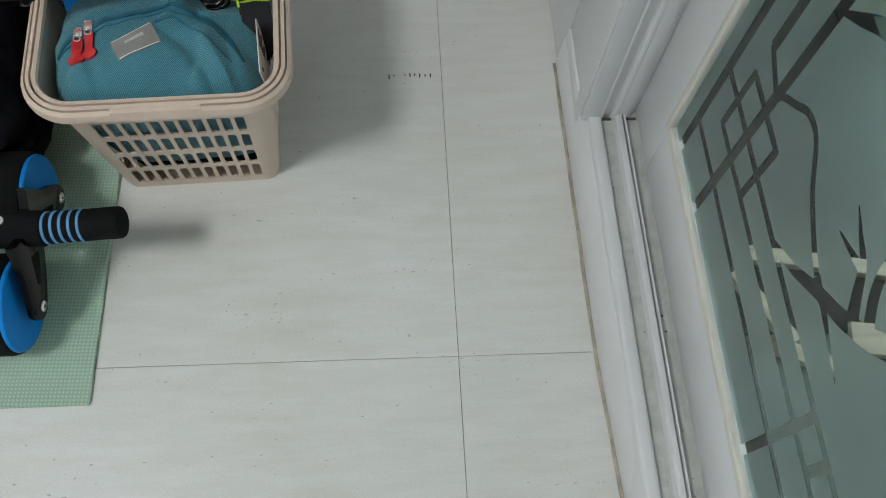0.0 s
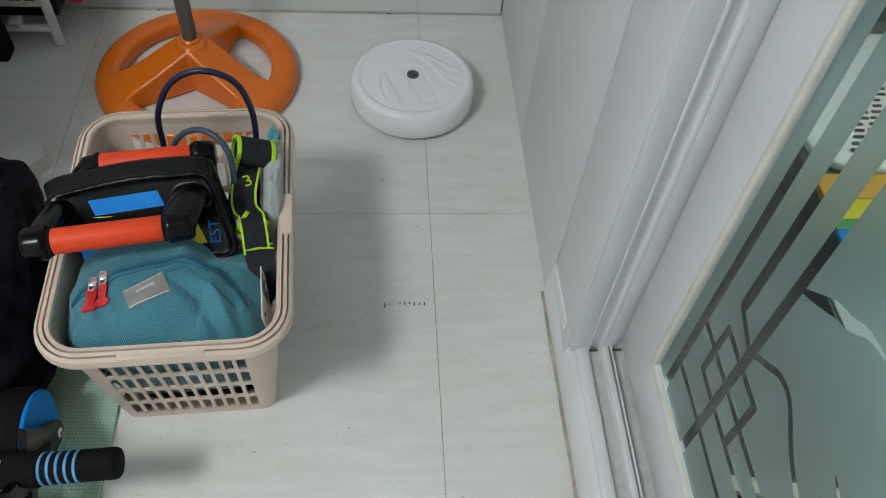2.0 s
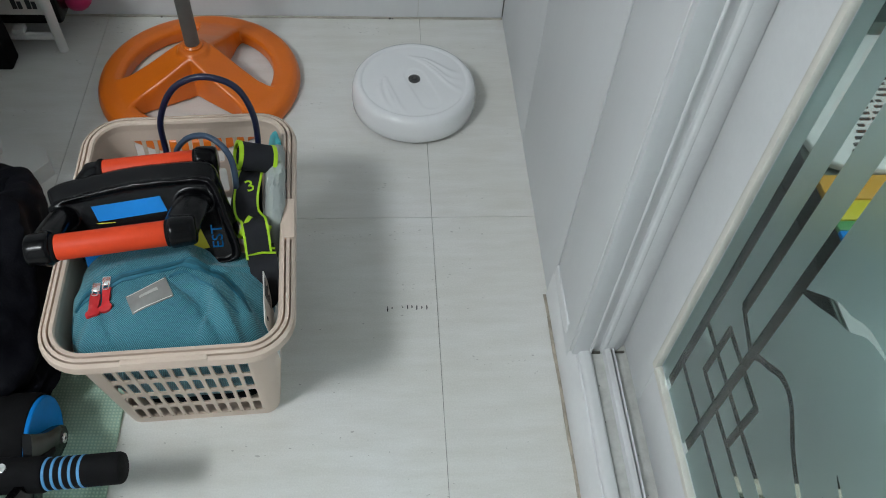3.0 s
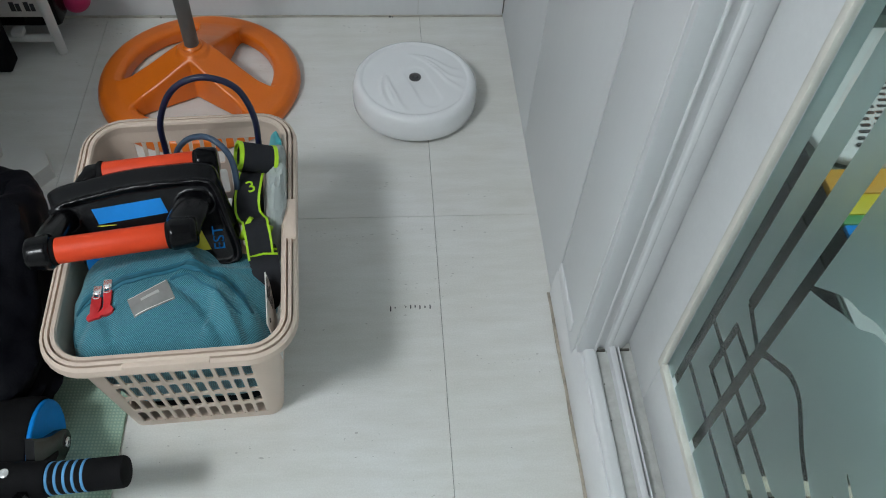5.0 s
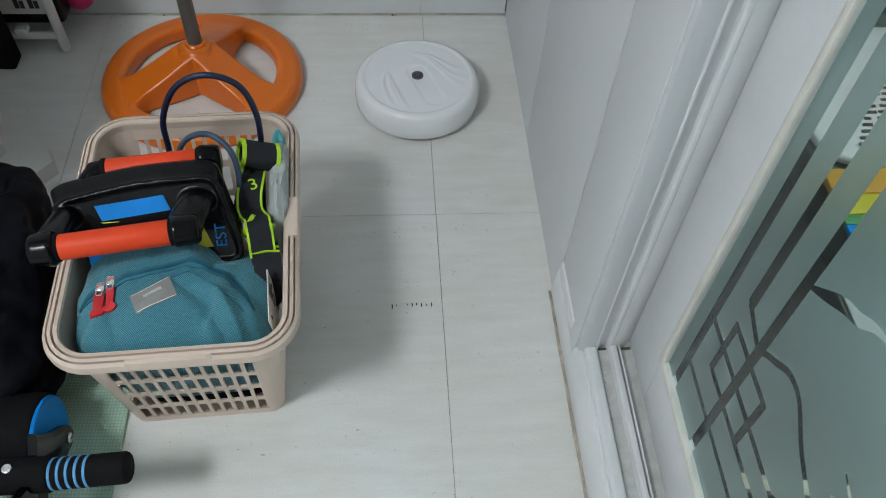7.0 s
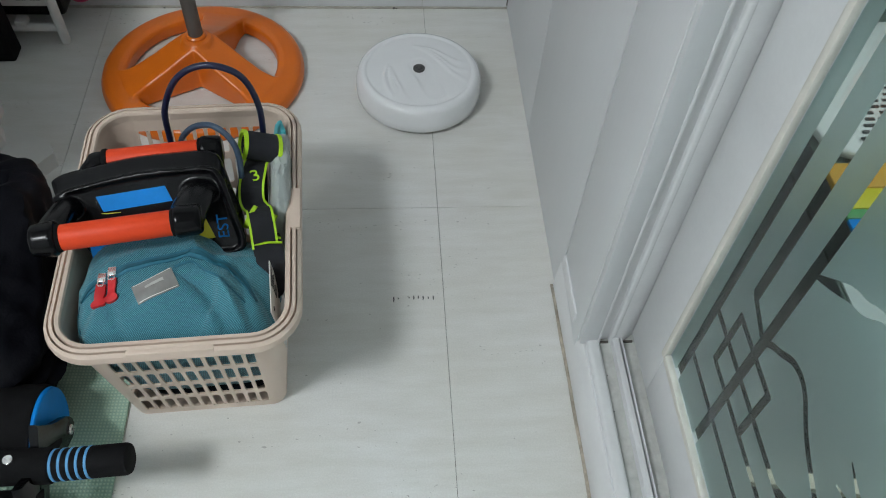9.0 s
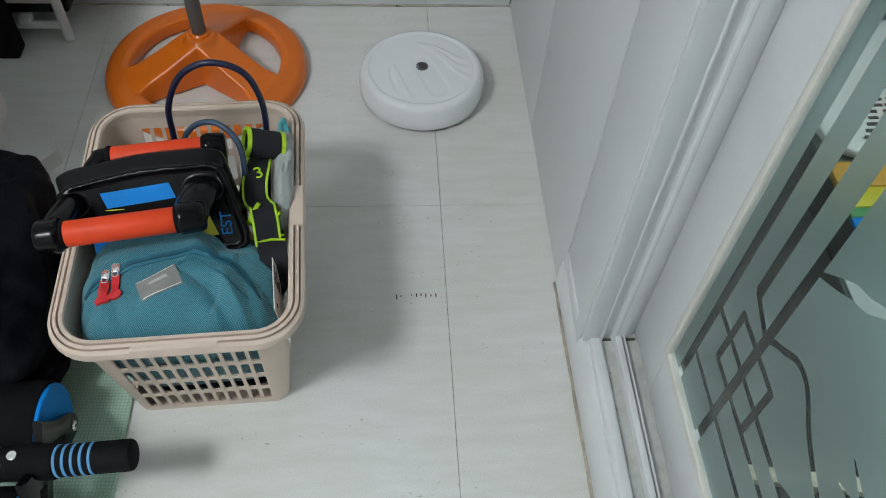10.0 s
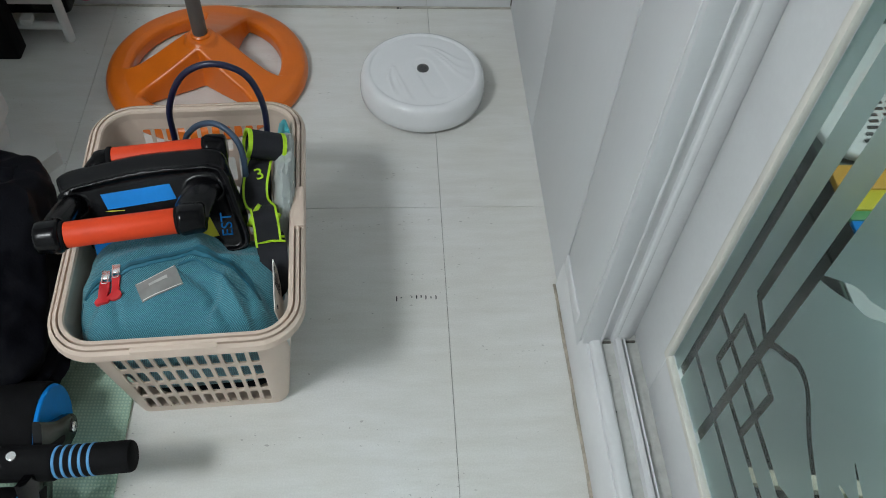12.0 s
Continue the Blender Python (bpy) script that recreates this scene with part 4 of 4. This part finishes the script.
tail = smooth_path([(-0.118, 0.828, 0.270), (-0.113, 0.812, 0.279), (-0.109, 0.792, 0.277), (-0.107, 0.772, 0.262), (-0.108, 0.758, 0.236), (-0.112, 0.752, 0.20)], 10)


def band(path, half, name, material, lift, off=0.0, label=""):
    sec = [(off - half, lift), (off - half, lift + 0.0022), (off + half, lift + 0.0022), (off + half, lift)]
    return part(name, sweep([Vector(p) for p in path], sec, up=(0, 0.25, 1)), material, strap, label, 60)


band(fall, 0.0175, "band", M_ELASTIC, 0.0)
band(tail, 0.0195, "band", M_ELASTIC, 0.0)
for off in (-0.0168, 0.0168):
    band(fall[: int(len(fall) * 0.93)], 0.0016, "edging", M_NEON, 0.0006, off, "neon green edging")
for k, wide in ((8, 0.0014), (13, 0.0011)):
    band([tail[k] + Vector((-0.020, -0.004, 0.0006)), tail[k] + Vector((0, 0, 0.0016)), tail[k] + Vector((0.0195, 0.0, 0.0012))], wide, "stripe", M_NEON, 0.0018)


def hoop(profile, m, tall=1.0, n=36):
    """A hollow band about a roll's axis."""
    return loft([[m @ Vector((rr * tall * math.cos(2 * math.pi * k / n), rr * math.sin(2 * math.pi * k / n), h)) for k in range(n)] for rr, h in profile], loop=True)


def roll_at(at, axis, r, half, tall):
    """A turn of the band seen on end, with edging at both rims."""
    m = Matrix.Translation(at) @ Vector(axis).to_track_quat("Z", "Y").to_matrix().to_4x4()
    part("rolled_band", hoop([(r, -half), (r, half), (r - 0.0025, half), (r - 0.0025, -half)], m, tall), M_ELASTIC, strap)
    for o in (-half + 0.0015, half - 0.0015):
        part("edging", hoop([(r + 0.0008, o - 0.0030), (r + 0.0008, o + 0.0030), (r - 0.0032, o + 0.0030), (r - 0.0032, o - 0.0030)], m, tall), M_NEON, strap, "neon green edging")
    return m


rm = roll_at((-0.131, 0.966, 0.312), (0.86, 0.16, -0.36), 0.0190, 0.027, 1.25)
part("inner_turn", hoop([(0.0135, -0.025), (0.0135, 0.025), (0.0112, 0.025), (0.0112, -0.025)], rm, 1.25), M_ELASTIC, strap)
part("stripe", rod(rm @ Vector((-0.0105, -0.0176, -0.026)), rm @ Vector((-0.0105, -0.0176, 0.026)), 0.0015, n=8), M_NEON, strap)
roll_at((-0.124, 0.842, 0.288), (0.88, -0.30, -0.30), 0.0150, 0.0165, 1.15)
part("numeral", text_mesh("3", 0.029, pose(-0.135, 0.913, 0.3062, 4, 0, 22)), M_NEON, strap, "neon green numeral 3")

# thin clear bag and a leaflet against the basket's side
single("clear_bag", soft_block((0, 0, 0), (0.019, 0.100, 0.132), (0.7, 0.6), 0.009, pose(-0.113, 0.935, 0.178, 0, 6, 3), 48, 26, 7.0, 30.0), M_BAGFILM,
       "crumpled clear plastic bag in the basket", "plastic bag", (-0.098, 0.945, 0.02), smooth=20)
single("blue_wrapper", soft_block((0, 0, 0), (0.007, 0.018, 0.040), (0.8, 0.8), 0.006, pose(-0.111, 1.026, 0.262, 0, 8, 20), 20, 12, 3.0, 40.0), mat("cyan_print", (0.10, 0.55, 0.62), 0.4),
       "cyan plastic wrapper end in the basket", "wrapper", (-0.1, 1.02, 0.20))
leaf = thing("leaflet", "white printed leaflet slipped beside the pouch", "leaflet", (-0.088, 0.72, 0.10))
LM = pose(-0.0945, 0.722, 0.215, 0, 84, 6)
part("sheet", box((-0.075, -0.034, 0), (0.020, 0.050, 0.0014), m=LM), M_CARD, leaf)
for k in range(5):
    part("print_bar", box((-0.070 + k * 0.007, 0.012, 0.0014), (-0.0665 + k * 0.007, 0.012 + (0.030, 0.022, 0.028, 0.015, 0.020)[k], 0.0019), m=LM), M_INK, leaf)
part("print_dot", lathe([(0.0035, 0.0014), (0.0035, 0.0019)], (0, 0, 0), 12, m=LM @ Matrix.Translation((-0.058, -0.018, 0))), M_INK, leaf)

# ---- exercise wheel on its mat ----
single("exercise_mat", box((-1.15, 0.347, 0.0), (-0.3565, 1.12, 0.0065), 0.002), M_MAT, "pale green knobbed foam exercise mat on the floor", "mat", (-0.75, 0.7, 0))
HX, HY, HZ = -0.472, 0.547, 0.146          # middle of the crossbar
R_W, Z_W = 0.069, 0.0785
roller = thing("ab_roller", "black and blue two-wheel exercise roller with foam grips", "exercise roller", (HX, HY, 0.0065))
for wy in (0.631, 0.466):
    axle = pose(HX - 0.008, wy + (0.004 if wy < 0.5 else -0.002), Z_W - 0.003, 0, 90, 0)
    tyre = part("wheel", lathe([(R_W - 0.010, -0.045), (R_W - 0.002, -0.041), (R_W, -0.034), (R_W, 0.034), (R_W - 0.002, 0.041), (R_W - 0.010, 0.045)], (0, 0, 0), 56, m=axle), M_BLACKM, roller, "wide black rubber wheel")
    for sd in (-1, 1):
        part("disc", lathe([(R_W - 0.004, sd * 0.042), (R_W - 0.005, sd * 0.046), (R_W - 0.007, sd * 0.0475), (0.016, sd * 0.049), (0.001, sd * 0.049)], (0, 0, 0), 56, m=axle), M_BLUE, tyre, "bright blue side disc")
for sd in (-1, 1):
    for wy in (0.631, 0.466):
        a = Vector((HX + sd * 0.058, wy, Z_W - 0.002))
        hub = Vector((HX + sd * 0.058, HY, HZ))
        part("bracket_arm", sweep(smooth_path([hub + Vector((0, (wy - HY) * 0.10, 0.004)), (hub + a) / 2, a], 8),
             lambda t: [(-0.046 + 0.026 * t, -0.006), (-0.046 + 0.026 * t, 0.003), (-0.041 + 0.026 * t, 0.006), (0.041 - 0.026 * t, 0.006), (0.046 - 0.026 * t, 0.003), (0.046 - 0.026 * t, -0.006)], up=(sd, 0, 0.01)), M_BLACK, roller)
        mid = hub.lerp(a, 0.50) + Vector((sd * 0.0062, 0, 0))
        part("bracket_recess", sweep([hub.lerp(a, 0.32) + Vector((sd * 0.0062, 0, 0)), mid, hub.lerp(a, 0.70) + Vector((sd * 0.0062, 0, 0))],
             lambda t: [(-0.011 + 0.008 * t, -0.001), (-0.011 + 0.008 * t, 0.0006), (0.011 - 0.008 * t, 0.0006), (0.011 - 0.008 * t, -0.001)], up=(sd, 0, 0.01)), M_BLACKM, roller)
        part("bracket_foot", rod(a - Vector((sd * 0.009, 0, 0)), a + Vector((sd * 0.006, 0, 0)), 0.019, n=24, ends=0.004), M_BLACK, roller)
        bolt = part("bolt", rod(a + Vector((sd * 0.005, 0, 0)), a + Vector((sd * 0.0085, 0, 0)), 0.0078, n=16, ends=0.0015), M_METAL, roller, "chrome cross-head bolt")
        part("bolt_slot", rod(a + Vector((sd * 0.0080, 0, 0)), a + Vector((sd * 0.0088, 0, 0)), 0.0028, n=4), M_INK, bolt)
    g0 = Vector((HX + sd * 0.080, HY, HZ + 0.002))
    tip = Vector((-0.286, 0.548, 0.160)) if sd > 0 else g0 + Vector((-0.11, 0, 0.01))
    d = (tip - g0).normalized()
    part("grip", rod(g0, tip, 0.0212, 0.0212, 32, ends=0.005), M_BLACKM, roller, "black foam grip")
    for k in range(5):
        q = g0 + d * (0.006 + 0.0116 * k)
        part("grip_ring", rod(q, q + d * 0.0040, 0.0218, n=32, ends=0.0006), M_SKY, roller, "light blue rubber ring")
part("crossbar", rod((HX - 0.084, HY, HZ), (HX + 0.084, HY, HZ + 0.002), 0.0240, n=32, ends=0.003), M_BLACKM, roller)
part("hub_bolt", rod((HX + 0.034, HY, HZ + 0.0225), (HX + 0.034, HY, HZ + 0.0275), 0.0065, n=16, ends=0.001), M_METAL, roller, "chrome bolt")

# ---- dark jacket heaped at the side ----
jacket = thing("jacket", "crumpled black-navy nylon jacket heaped on the mat", "jacket", (-0.59, 0.87, 0.0065))
part("body", soft_block((0, 0, 0), (0.16, 0.225, 0.118), (0.85, 0.8), 0.026, pose(-0.612, 0.862, 0.117, 0, 0, 9), 120, 60, 4.0, 13.0), M_CLOTH, jacket, smooth=60)
part("hood", soft_block((0, 0, 0), (0.075, 0.085, 0.07), (0.85, 0.8), 0.014, pose(-0.600, 1.035, 0.09, 10, 0, 20), 60, 30, 9.0, 18.0), M_CLOTH, jacket, smooth=60)
part("sleeve", sweep(smooth_path([(-0.580, 1.02, 0.17), (-0.535, 0.93, 0.16), (-0.500, 0.83, 0.13), (-0.480, 0.74, 0.085), (-0.505, 0.675, 0.06)], 10),
     lambda t: [((0.048 - 0.012 * t) * (1 + 0.16 * math.sin(9 * a + 22 * t) + 0.10 * math.sin(31 * t + 3 * a)) * math.cos(a), (0.042 - 0.008 * t) * (1 + 0.14 * math.sin(5 * a - 19 * t)) * math.sin(a)) for a in [2 * math.pi * k / 28 for k in range(28)]]), M_CLOTH, jacket, smooth=60)
single("plastic_sack", soft_block((0, 0, 0), (0.06, 0.13, 0.125), (0.8, 0.8), 0.018, pose(-0.685, 0.95, 0.127, 0, 0, 5), 70, 40, 12.0, 22.0), M_WRAP,
       "shiny black plastic sack beside the jacket", "sack", (-0.685, 0.95, 0.0065), smooth=40)

# ---- orange stand base with its pole ----
O_AT = (-0.332, 1.490, 0.0)
stand = thing("stand", "orange plastic three-spoke stand base with a grey pole", "stand", O_AT)
R_O, H_HUB = 0.214, 0.104
prof = [(R_O, 0.003), (R_O, 0.016), (R_O - 0.006, 0.029), (R_O - 0.016, 0.035), (R_O - 0.040, 0.037), (R_O - 0.053, 0.034), (R_O - 0.057, 0.028), (R_O - 0.057, 0.003)]
n = 96
base = loft([[Vector(O_AT) + Vector((r * math.cos(2 * math.pi * i / n), r * math.sin(2 * math.pi * i / n), z)) for i in range(n)] for r, z in prof], loop=True)
for ang in (80, 205, 327):
    w = radians(ang)
    u, v = Vector((math.cos(w), math.sin(w), 0)), Vector((-math.sin(w), math.cos(w), 0))
    rings = []
    for r, half, z in ((-0.02, 0.030, H_HUB - 0.004), (0.02, 0.033, H_HUB - 0.004), (0.05, 0.035, 0.086), (0.09, 0.037, 0.066), (0.13, 0.039, 0.049), (0.155, 0.046, 0.040), (0.170, 0.058, 0.0365), (0.185, 0.070, 0.0360)):
        c = Vector(O_AT) + u * r
        rings.append([c + v * t + Vector((0, 0, h)) for t, h in ((-half - 0.004, 0.003), (-half, z - 0.004), (-half + 0.004, z), (half - 0.004, z), (half, z - 0.004), (half + 0.004, 0.003))])
    loft(rings, bm=base)
lathe([(0.040, 0.003), (0.036, H_HUB - 0.012), (0.030, H_HUB), (0.020, H_HUB + 0.003)], O_AT, 36, base)
part("base", moulded(base, 0.0026, 5), M_OBASE, stand, "orange moulded three-spoke base", smooth=180)
part("collar", lathe([(0.021, H_HUB), (0.021, H_HUB + 0.006), (0.018, H_HUB + 0.009), (0.016, H_HUB + 0.009)], O_AT, 36), M_OBASE, stand)
part("pole", rod((O_AT[0], O_AT[1], H_HUB), (O_AT[0], O_AT[1], 1.30), 0.0150, n=28), M_POLE, stand, "grey painted steel pole")

# ---- robot cleaner ----
RB = (0.130, 1.430, 0.0)
robot = thing("robot_cleaner", "round glossy white robot floor cleaner with a power button", "robot cleaner", RB)
WAVES = [
    [(-0.09, 0.69), (0.18, 0.62), (0.38, 0.50), (0.68, 0.26), (0.86, 0.20)], [(-0.05, 0.66), (0.18, 0.56), (0.38, 0.37), (0.65, 0.05), (0.92, -0.04)], [(0.0, 0.62), (0.20, 0.48), (0.44, 0.18), (0.65, -0.12), (0.90, -0.33)],
    [(-0.60, 0.12), (-0.65, -0.10), (-0.65, -0.33), (-0.58, -0.60), (-0.48, -0.82)], [(-0.57, 0.06), (-0.55, -0.12), (-0.48, -0.45), (-0.41, -0.66), (-0.35, -0.88)], [(-0.54, 0.04), (-0.48, -0.20), (-0.38, -0.50), (-0.31, -0.72), (-0.20, -0.92)],
]
R_TOP = 0.1105
wave_paths = [[(p.x * R_TOP, p.y * R_TOP) for p in smooth_path([(x, y, 0) for x, y in pts], 6)] for pts in WAVES]
SLOT_A, SLOT_B, SLOT_R = Vector((0.0, 0.012)), Vector((0.032, -0.068)), 0.0215


def robot_top(x, y):
    """Relief of the lid: fanned ripples and a shallow slot-shaped panel."""
    z = 0.0
    for path in wave_paths:
        best, at = 1.0, 0
        for k, (px, py) in enumerate(path):
            d = (px - x) ** 2 + (py - y) ** 2
            if d < best:
                best, at = d, k
        f = at / (len(path) - 1)
        z += (0.0004 + 0.0024 * math.sin(math.pi * min(1.0, f * 0.9 + 0.08))) * math.exp(-best / (0.0020 + 0.0034 * f) ** 2)
    p, ab = Vector((x, y)), SLOT_B - SLOT_A
    k = max(0.0, min(1.0, (p - SLOT_A).dot(ab) / ab.length_squared))
    d = (p - SLOT_A - ab * k).length
    z -= 0.0010 / (1 + math.exp((d - SLOT_R) / 0.0009))
    return z


turns = 144
shell_rings = [[Vector(RB) + Vector((r * math.cos(2 * math.pi * i / turns), r * math.sin(2 * math.pi * i / turns), z)) for i in range(turns)] for r, z in
               [(0.118, 0.007), (0.129, 0.008), (0.1325, 0.012), (0.1335, 0.030), (0.1325, 0.047), (0.1300, 0.0575), (0.1255, 0.0640), (0.1195, 0.0672), (0.1145, 0.0680), (0.1120, 0.0668), (0.1105, 0.0662)]]
for k in range(1, 46):
    r = R_TOP * (1 - k / 46)
    ring = []
    for i in range(turns):
        x, y = r * math.cos(2 * math.pi * i / turns), r * math.sin(2 * math.pi * i / turns)
        fade = min(1.0, (R_TOP - r) / 0.006)
        ring.append(Vector(RB) + Vector((x, y, 0.0662 + 0.0034 * (1 - (r / R_TOP) ** 2) + robot_top(x, y) * fade)))
    shell_rings.append(ring)
part("shell", loft(shell_rings), M_ROBOT, robot, smooth=60)
part("skirt", lathe([(0.112, 0.002), (0.120, 0.004), (0.122, 0.011), (0.110, 0.011)], RB, 64), M_RUBBER, robot, "dark rubber skirt")
part("button", lathe([(0.0125, 0.0675), (0.0125, 0.0712), (0.0105, 0.0718), (0.0095, 0.0708), (0.0001, 0.0708)], RB, 32), M_GREY, robot, "grey power button")
sym = [Vector((RB[0] + 0.0052 * math.cos(a), RB[1] + 0.0052 * math.sin(a), 0.0712)) for a in [radians(d) for d in range(-230, 51, 20)]]
part("power_mark", sweep(sym, circle(0.0009, 6)), M_INK, robot)
for y in (-0.075, 0.075):
    part("wheel", rod((RB[0] - 0.08, RB[1] + y, 0.014), (RB[0] - 0.06, RB[1] + y, 0.014), 0.014, n=20), M_RUBBER, robot)

# ---- things along the left-hand side ----
leg = thing("white_rack", "white plastic rack post with a flat chamfered foot and an unseen shade board", "rack", (-0.70, 1.24, 0))
part("foot", plate([(-0.800, 1.14), (-0.640, 1.15), (-0.583, 1.225), (-0.600, 1.262), (-0.690, 1.300), (-0.800, 1.300)], 0.0, 0.036), M_WHITE, leg)
part("collar", lathe([(0.060, 0.036), (0.058, 0.075), (0.046, 0.090), (0.040, 0.092)], (-0.735, 1.25, 0), 8), M_WHITE, leg)
part("post", box((-0.782, 1.205, 0.08), (-0.668, 1.295, 0.385), 0.012), M_WHITE, leg)
# board and outer post are unseen, added to cast shade on the floor
part("shade_board", box((-1.60, 0.96, 0.385), (-0.635, 1.70, 0.41), 0.004), M_WHITE, leg)
part("post", box((-1.58, 1.205, 0.0), (-1.50, 1.295, 0.385), 0.012), M_WHITE, leg)

tube_rack = thing("tube_stand", "low white tubular metal stand", "stand", (-0.70, 1.63, 0))
part("leg", rod((-0.651, 1.604, 0.0), (-0.663, 1.628, 0.37), 0.0105, n=16, ends=0.003), M_WHITE, tube_rack)
part("leg", rod((-0.93, 1.604, 0.0), (-0.92, 1.628, 0.37), 0.0105, n=16, ends=0.003), M_WHITE, tube_rack)
part("crossbar", rod((-0.652, 1.612, 0.035), (-0.93, 1.612, 0.035), 0.0095, n=16), M_WHITE, tube_rack)
part("clip", box((-0.745, 1.600, 0.044), (-0.72, 1.625, 0.058), 0.003), M_WHITE, tube_rack)
part("clip", box((-0.80, 1.600, 0.044), (-0.775, 1.625, 0.058), 0.003), M_WHITE, tube_rack)
case = thing("black_case", "black plastic appliance box with a white pictogram label", "box", (-0.78, 1.67, 0.05))
part("body", box((-0.96, 1.628, 0.050), (-0.640, 1.715, 0.33), 0.012), M_BLACK, case)
sheet = part("label", box((-0.87, 1.6255, 0.080), (-0.672, 1.6275, 0.16)), M_CARD, case, "white label with black pictograms")
for x in (-0.722, -0.692):
    part("pictogram", box((x - 0.011, 1.6245, 0.095), (x - 0.001, 1.6253, 0.118), 0.0), M_INK, sheet)
    part("pictogram", box((x + 0.001, 1.6245, 0.095), (x + 0.010, 1.6253, 0.114), 0.0), M_INK, sheet)
for k in range(3):
    part("text_bar", box((-0.885, 1.6245, 0.098 + 0.015 * k), (-0.765, 1.6253, 0.104 + 0.015 * k)), M_INK, sheet)
single("black_box", box((-0.92, 1.535, 0.0), (-0.742, 1.585, 0.20), 0.006), M_BLACKM, "matt black box beside the white stand", "box", (-0.84, 1.56, 0))
single("pink_ball", soft_block((0, 0, 0), (0.032, 0.032, 0.032), (1, 1), 0.001, pose(-0.622, 1.700, 0.076), 32, 16), M_PINK, "pink plastic ball against the far wall", "ball", (-0.628, 1.694, 0.044))

# ---- things on the balcony, seen through the clear lines ----
# black sheets stand in for shade on the floor behind the pane
for x0, y0, x1, y1 in ((0.5135, 0.415, 0.883, 1.62), (0.887, 0.93, 0.955, 1.62), (0.5135, 0.02, 0.585, 0.412)):
    single("dark_sheet", box((x0, y0, 0.0), (x1, y1, 0.010), 0.003), M_DARKSHEET, "black sheet added as the shaded balcony floor near the pane", "mat", (x0, y0, 0))
for x0, y0, x1, y1, w, z in ((0.590, 0.545, 0.870, 0.500, 0.026, 0.010), (0.572, 0.505, 0.640, 0.392, 0.024, 0.029), (0.615, 0.402, 0.735, 0.350, 0.026, 0.0), (0.742, 0.405, 0.900, 0.385, 0.050, 0.0)):
    turn = math.degrees(math.atan2(y1 - y0, x1 - x0))
    long = math.hypot(x1 - x0, y1 - y0)
    single("wooden_slat", box((0, -w / 2, 0), (long, w / 2, 0.018), 0.003, m=pose(x0, y0, z, 0, 0, turn)), M_PINE, "pale wooden slat lying on the balcony floor", "slat", (x0, y0, z))
# pale sheet stands in for lit floor and brightens the etched layer
single("pale_sheet", box((0.895, -0.60, 0.0), (1.86, 0.920, 0.006), 0.002), M_PALESHEET, "pale grey sheet added as the lit part of the balcony floor", "mat", (1.3, 0.2, 0))
sack = thing("sack", "white woven sack with printed colour bands on the balcony", "sack", (1.2, 1.3, 0.0))
part("body", soft_block((0, 0, 0), (0.285, 0.225, 0.022), (0.35, 0.5), 0.005, pose(1.250, 1.420, 0.021), 72, 30, 5.0, 9.0), M_SACK, sack, smooth=70)
for y0, y1, material in ((1.020, 1.050, M_BLUE), (1.050, 1.074, M_GREEN), (1.074, 1.126, M_YELLOW), (1.126, 1.192, M_AMBER)):
    part("colour_band", box((0.958, y0, 0.0), (1.46, y1, 0.012 + 0.05 * (y1 - 1.02)), 0.003), material, sack)
for row, x in enumerate((1.045, 1.085)):
    for k in range(13):
        y = 1.235 + 0.019 * k + 0.02 * row
        part("print_bar", box((x + 0.010 * k, y, 0.0405), (x + 0.010 * k + (0.020, 0.014, 0.024)[k % 3], y + 0.007, 0.0450)), M_GREY, sack)

# ---- floor tiles and marks ----
XS = [X_L, -1.306, -0.576, 0.1545, 0.385]
YS = [Y_N, -1.010, -0.305, 0.400, 1.105, Y_F]
G = 0.0004
for x0, x1 in zip(XS, XS[1:]):
    for y0, y1 in zip(YS, YS[1:]):
        part("tile", box((x0 + G, y0 + G, -0.004), (x1 - G, y1 - G, 0.0), 0.0004, segments=1), M_FLOOR, floor)
for k, (x, y, h) in enumerate(((0.0655, 0.894, 0.011), (0.0735, 0.896, 0.003), (0.0925, 0.897, 0.003), (0.1010, 0.897, 0.008), (0.1090, 0.898, 0.006), (0.1175, 0.896, 0.009), (0.1265, 0.896, 0.005), (0.1355, 0.896, 0.009))):
    part("scuff", plate([(x - 0.0011, y - h / 2), (x + 0.0007, y - h / 2), (x + 0.0013, y + h * 0.1), (x + 0.0004, y + h / 2), (x - 0.0009, y + h / 2)], 0.0, 0.0003), M_INK, floor, "short dark scuff marks" if k == 0 else "")
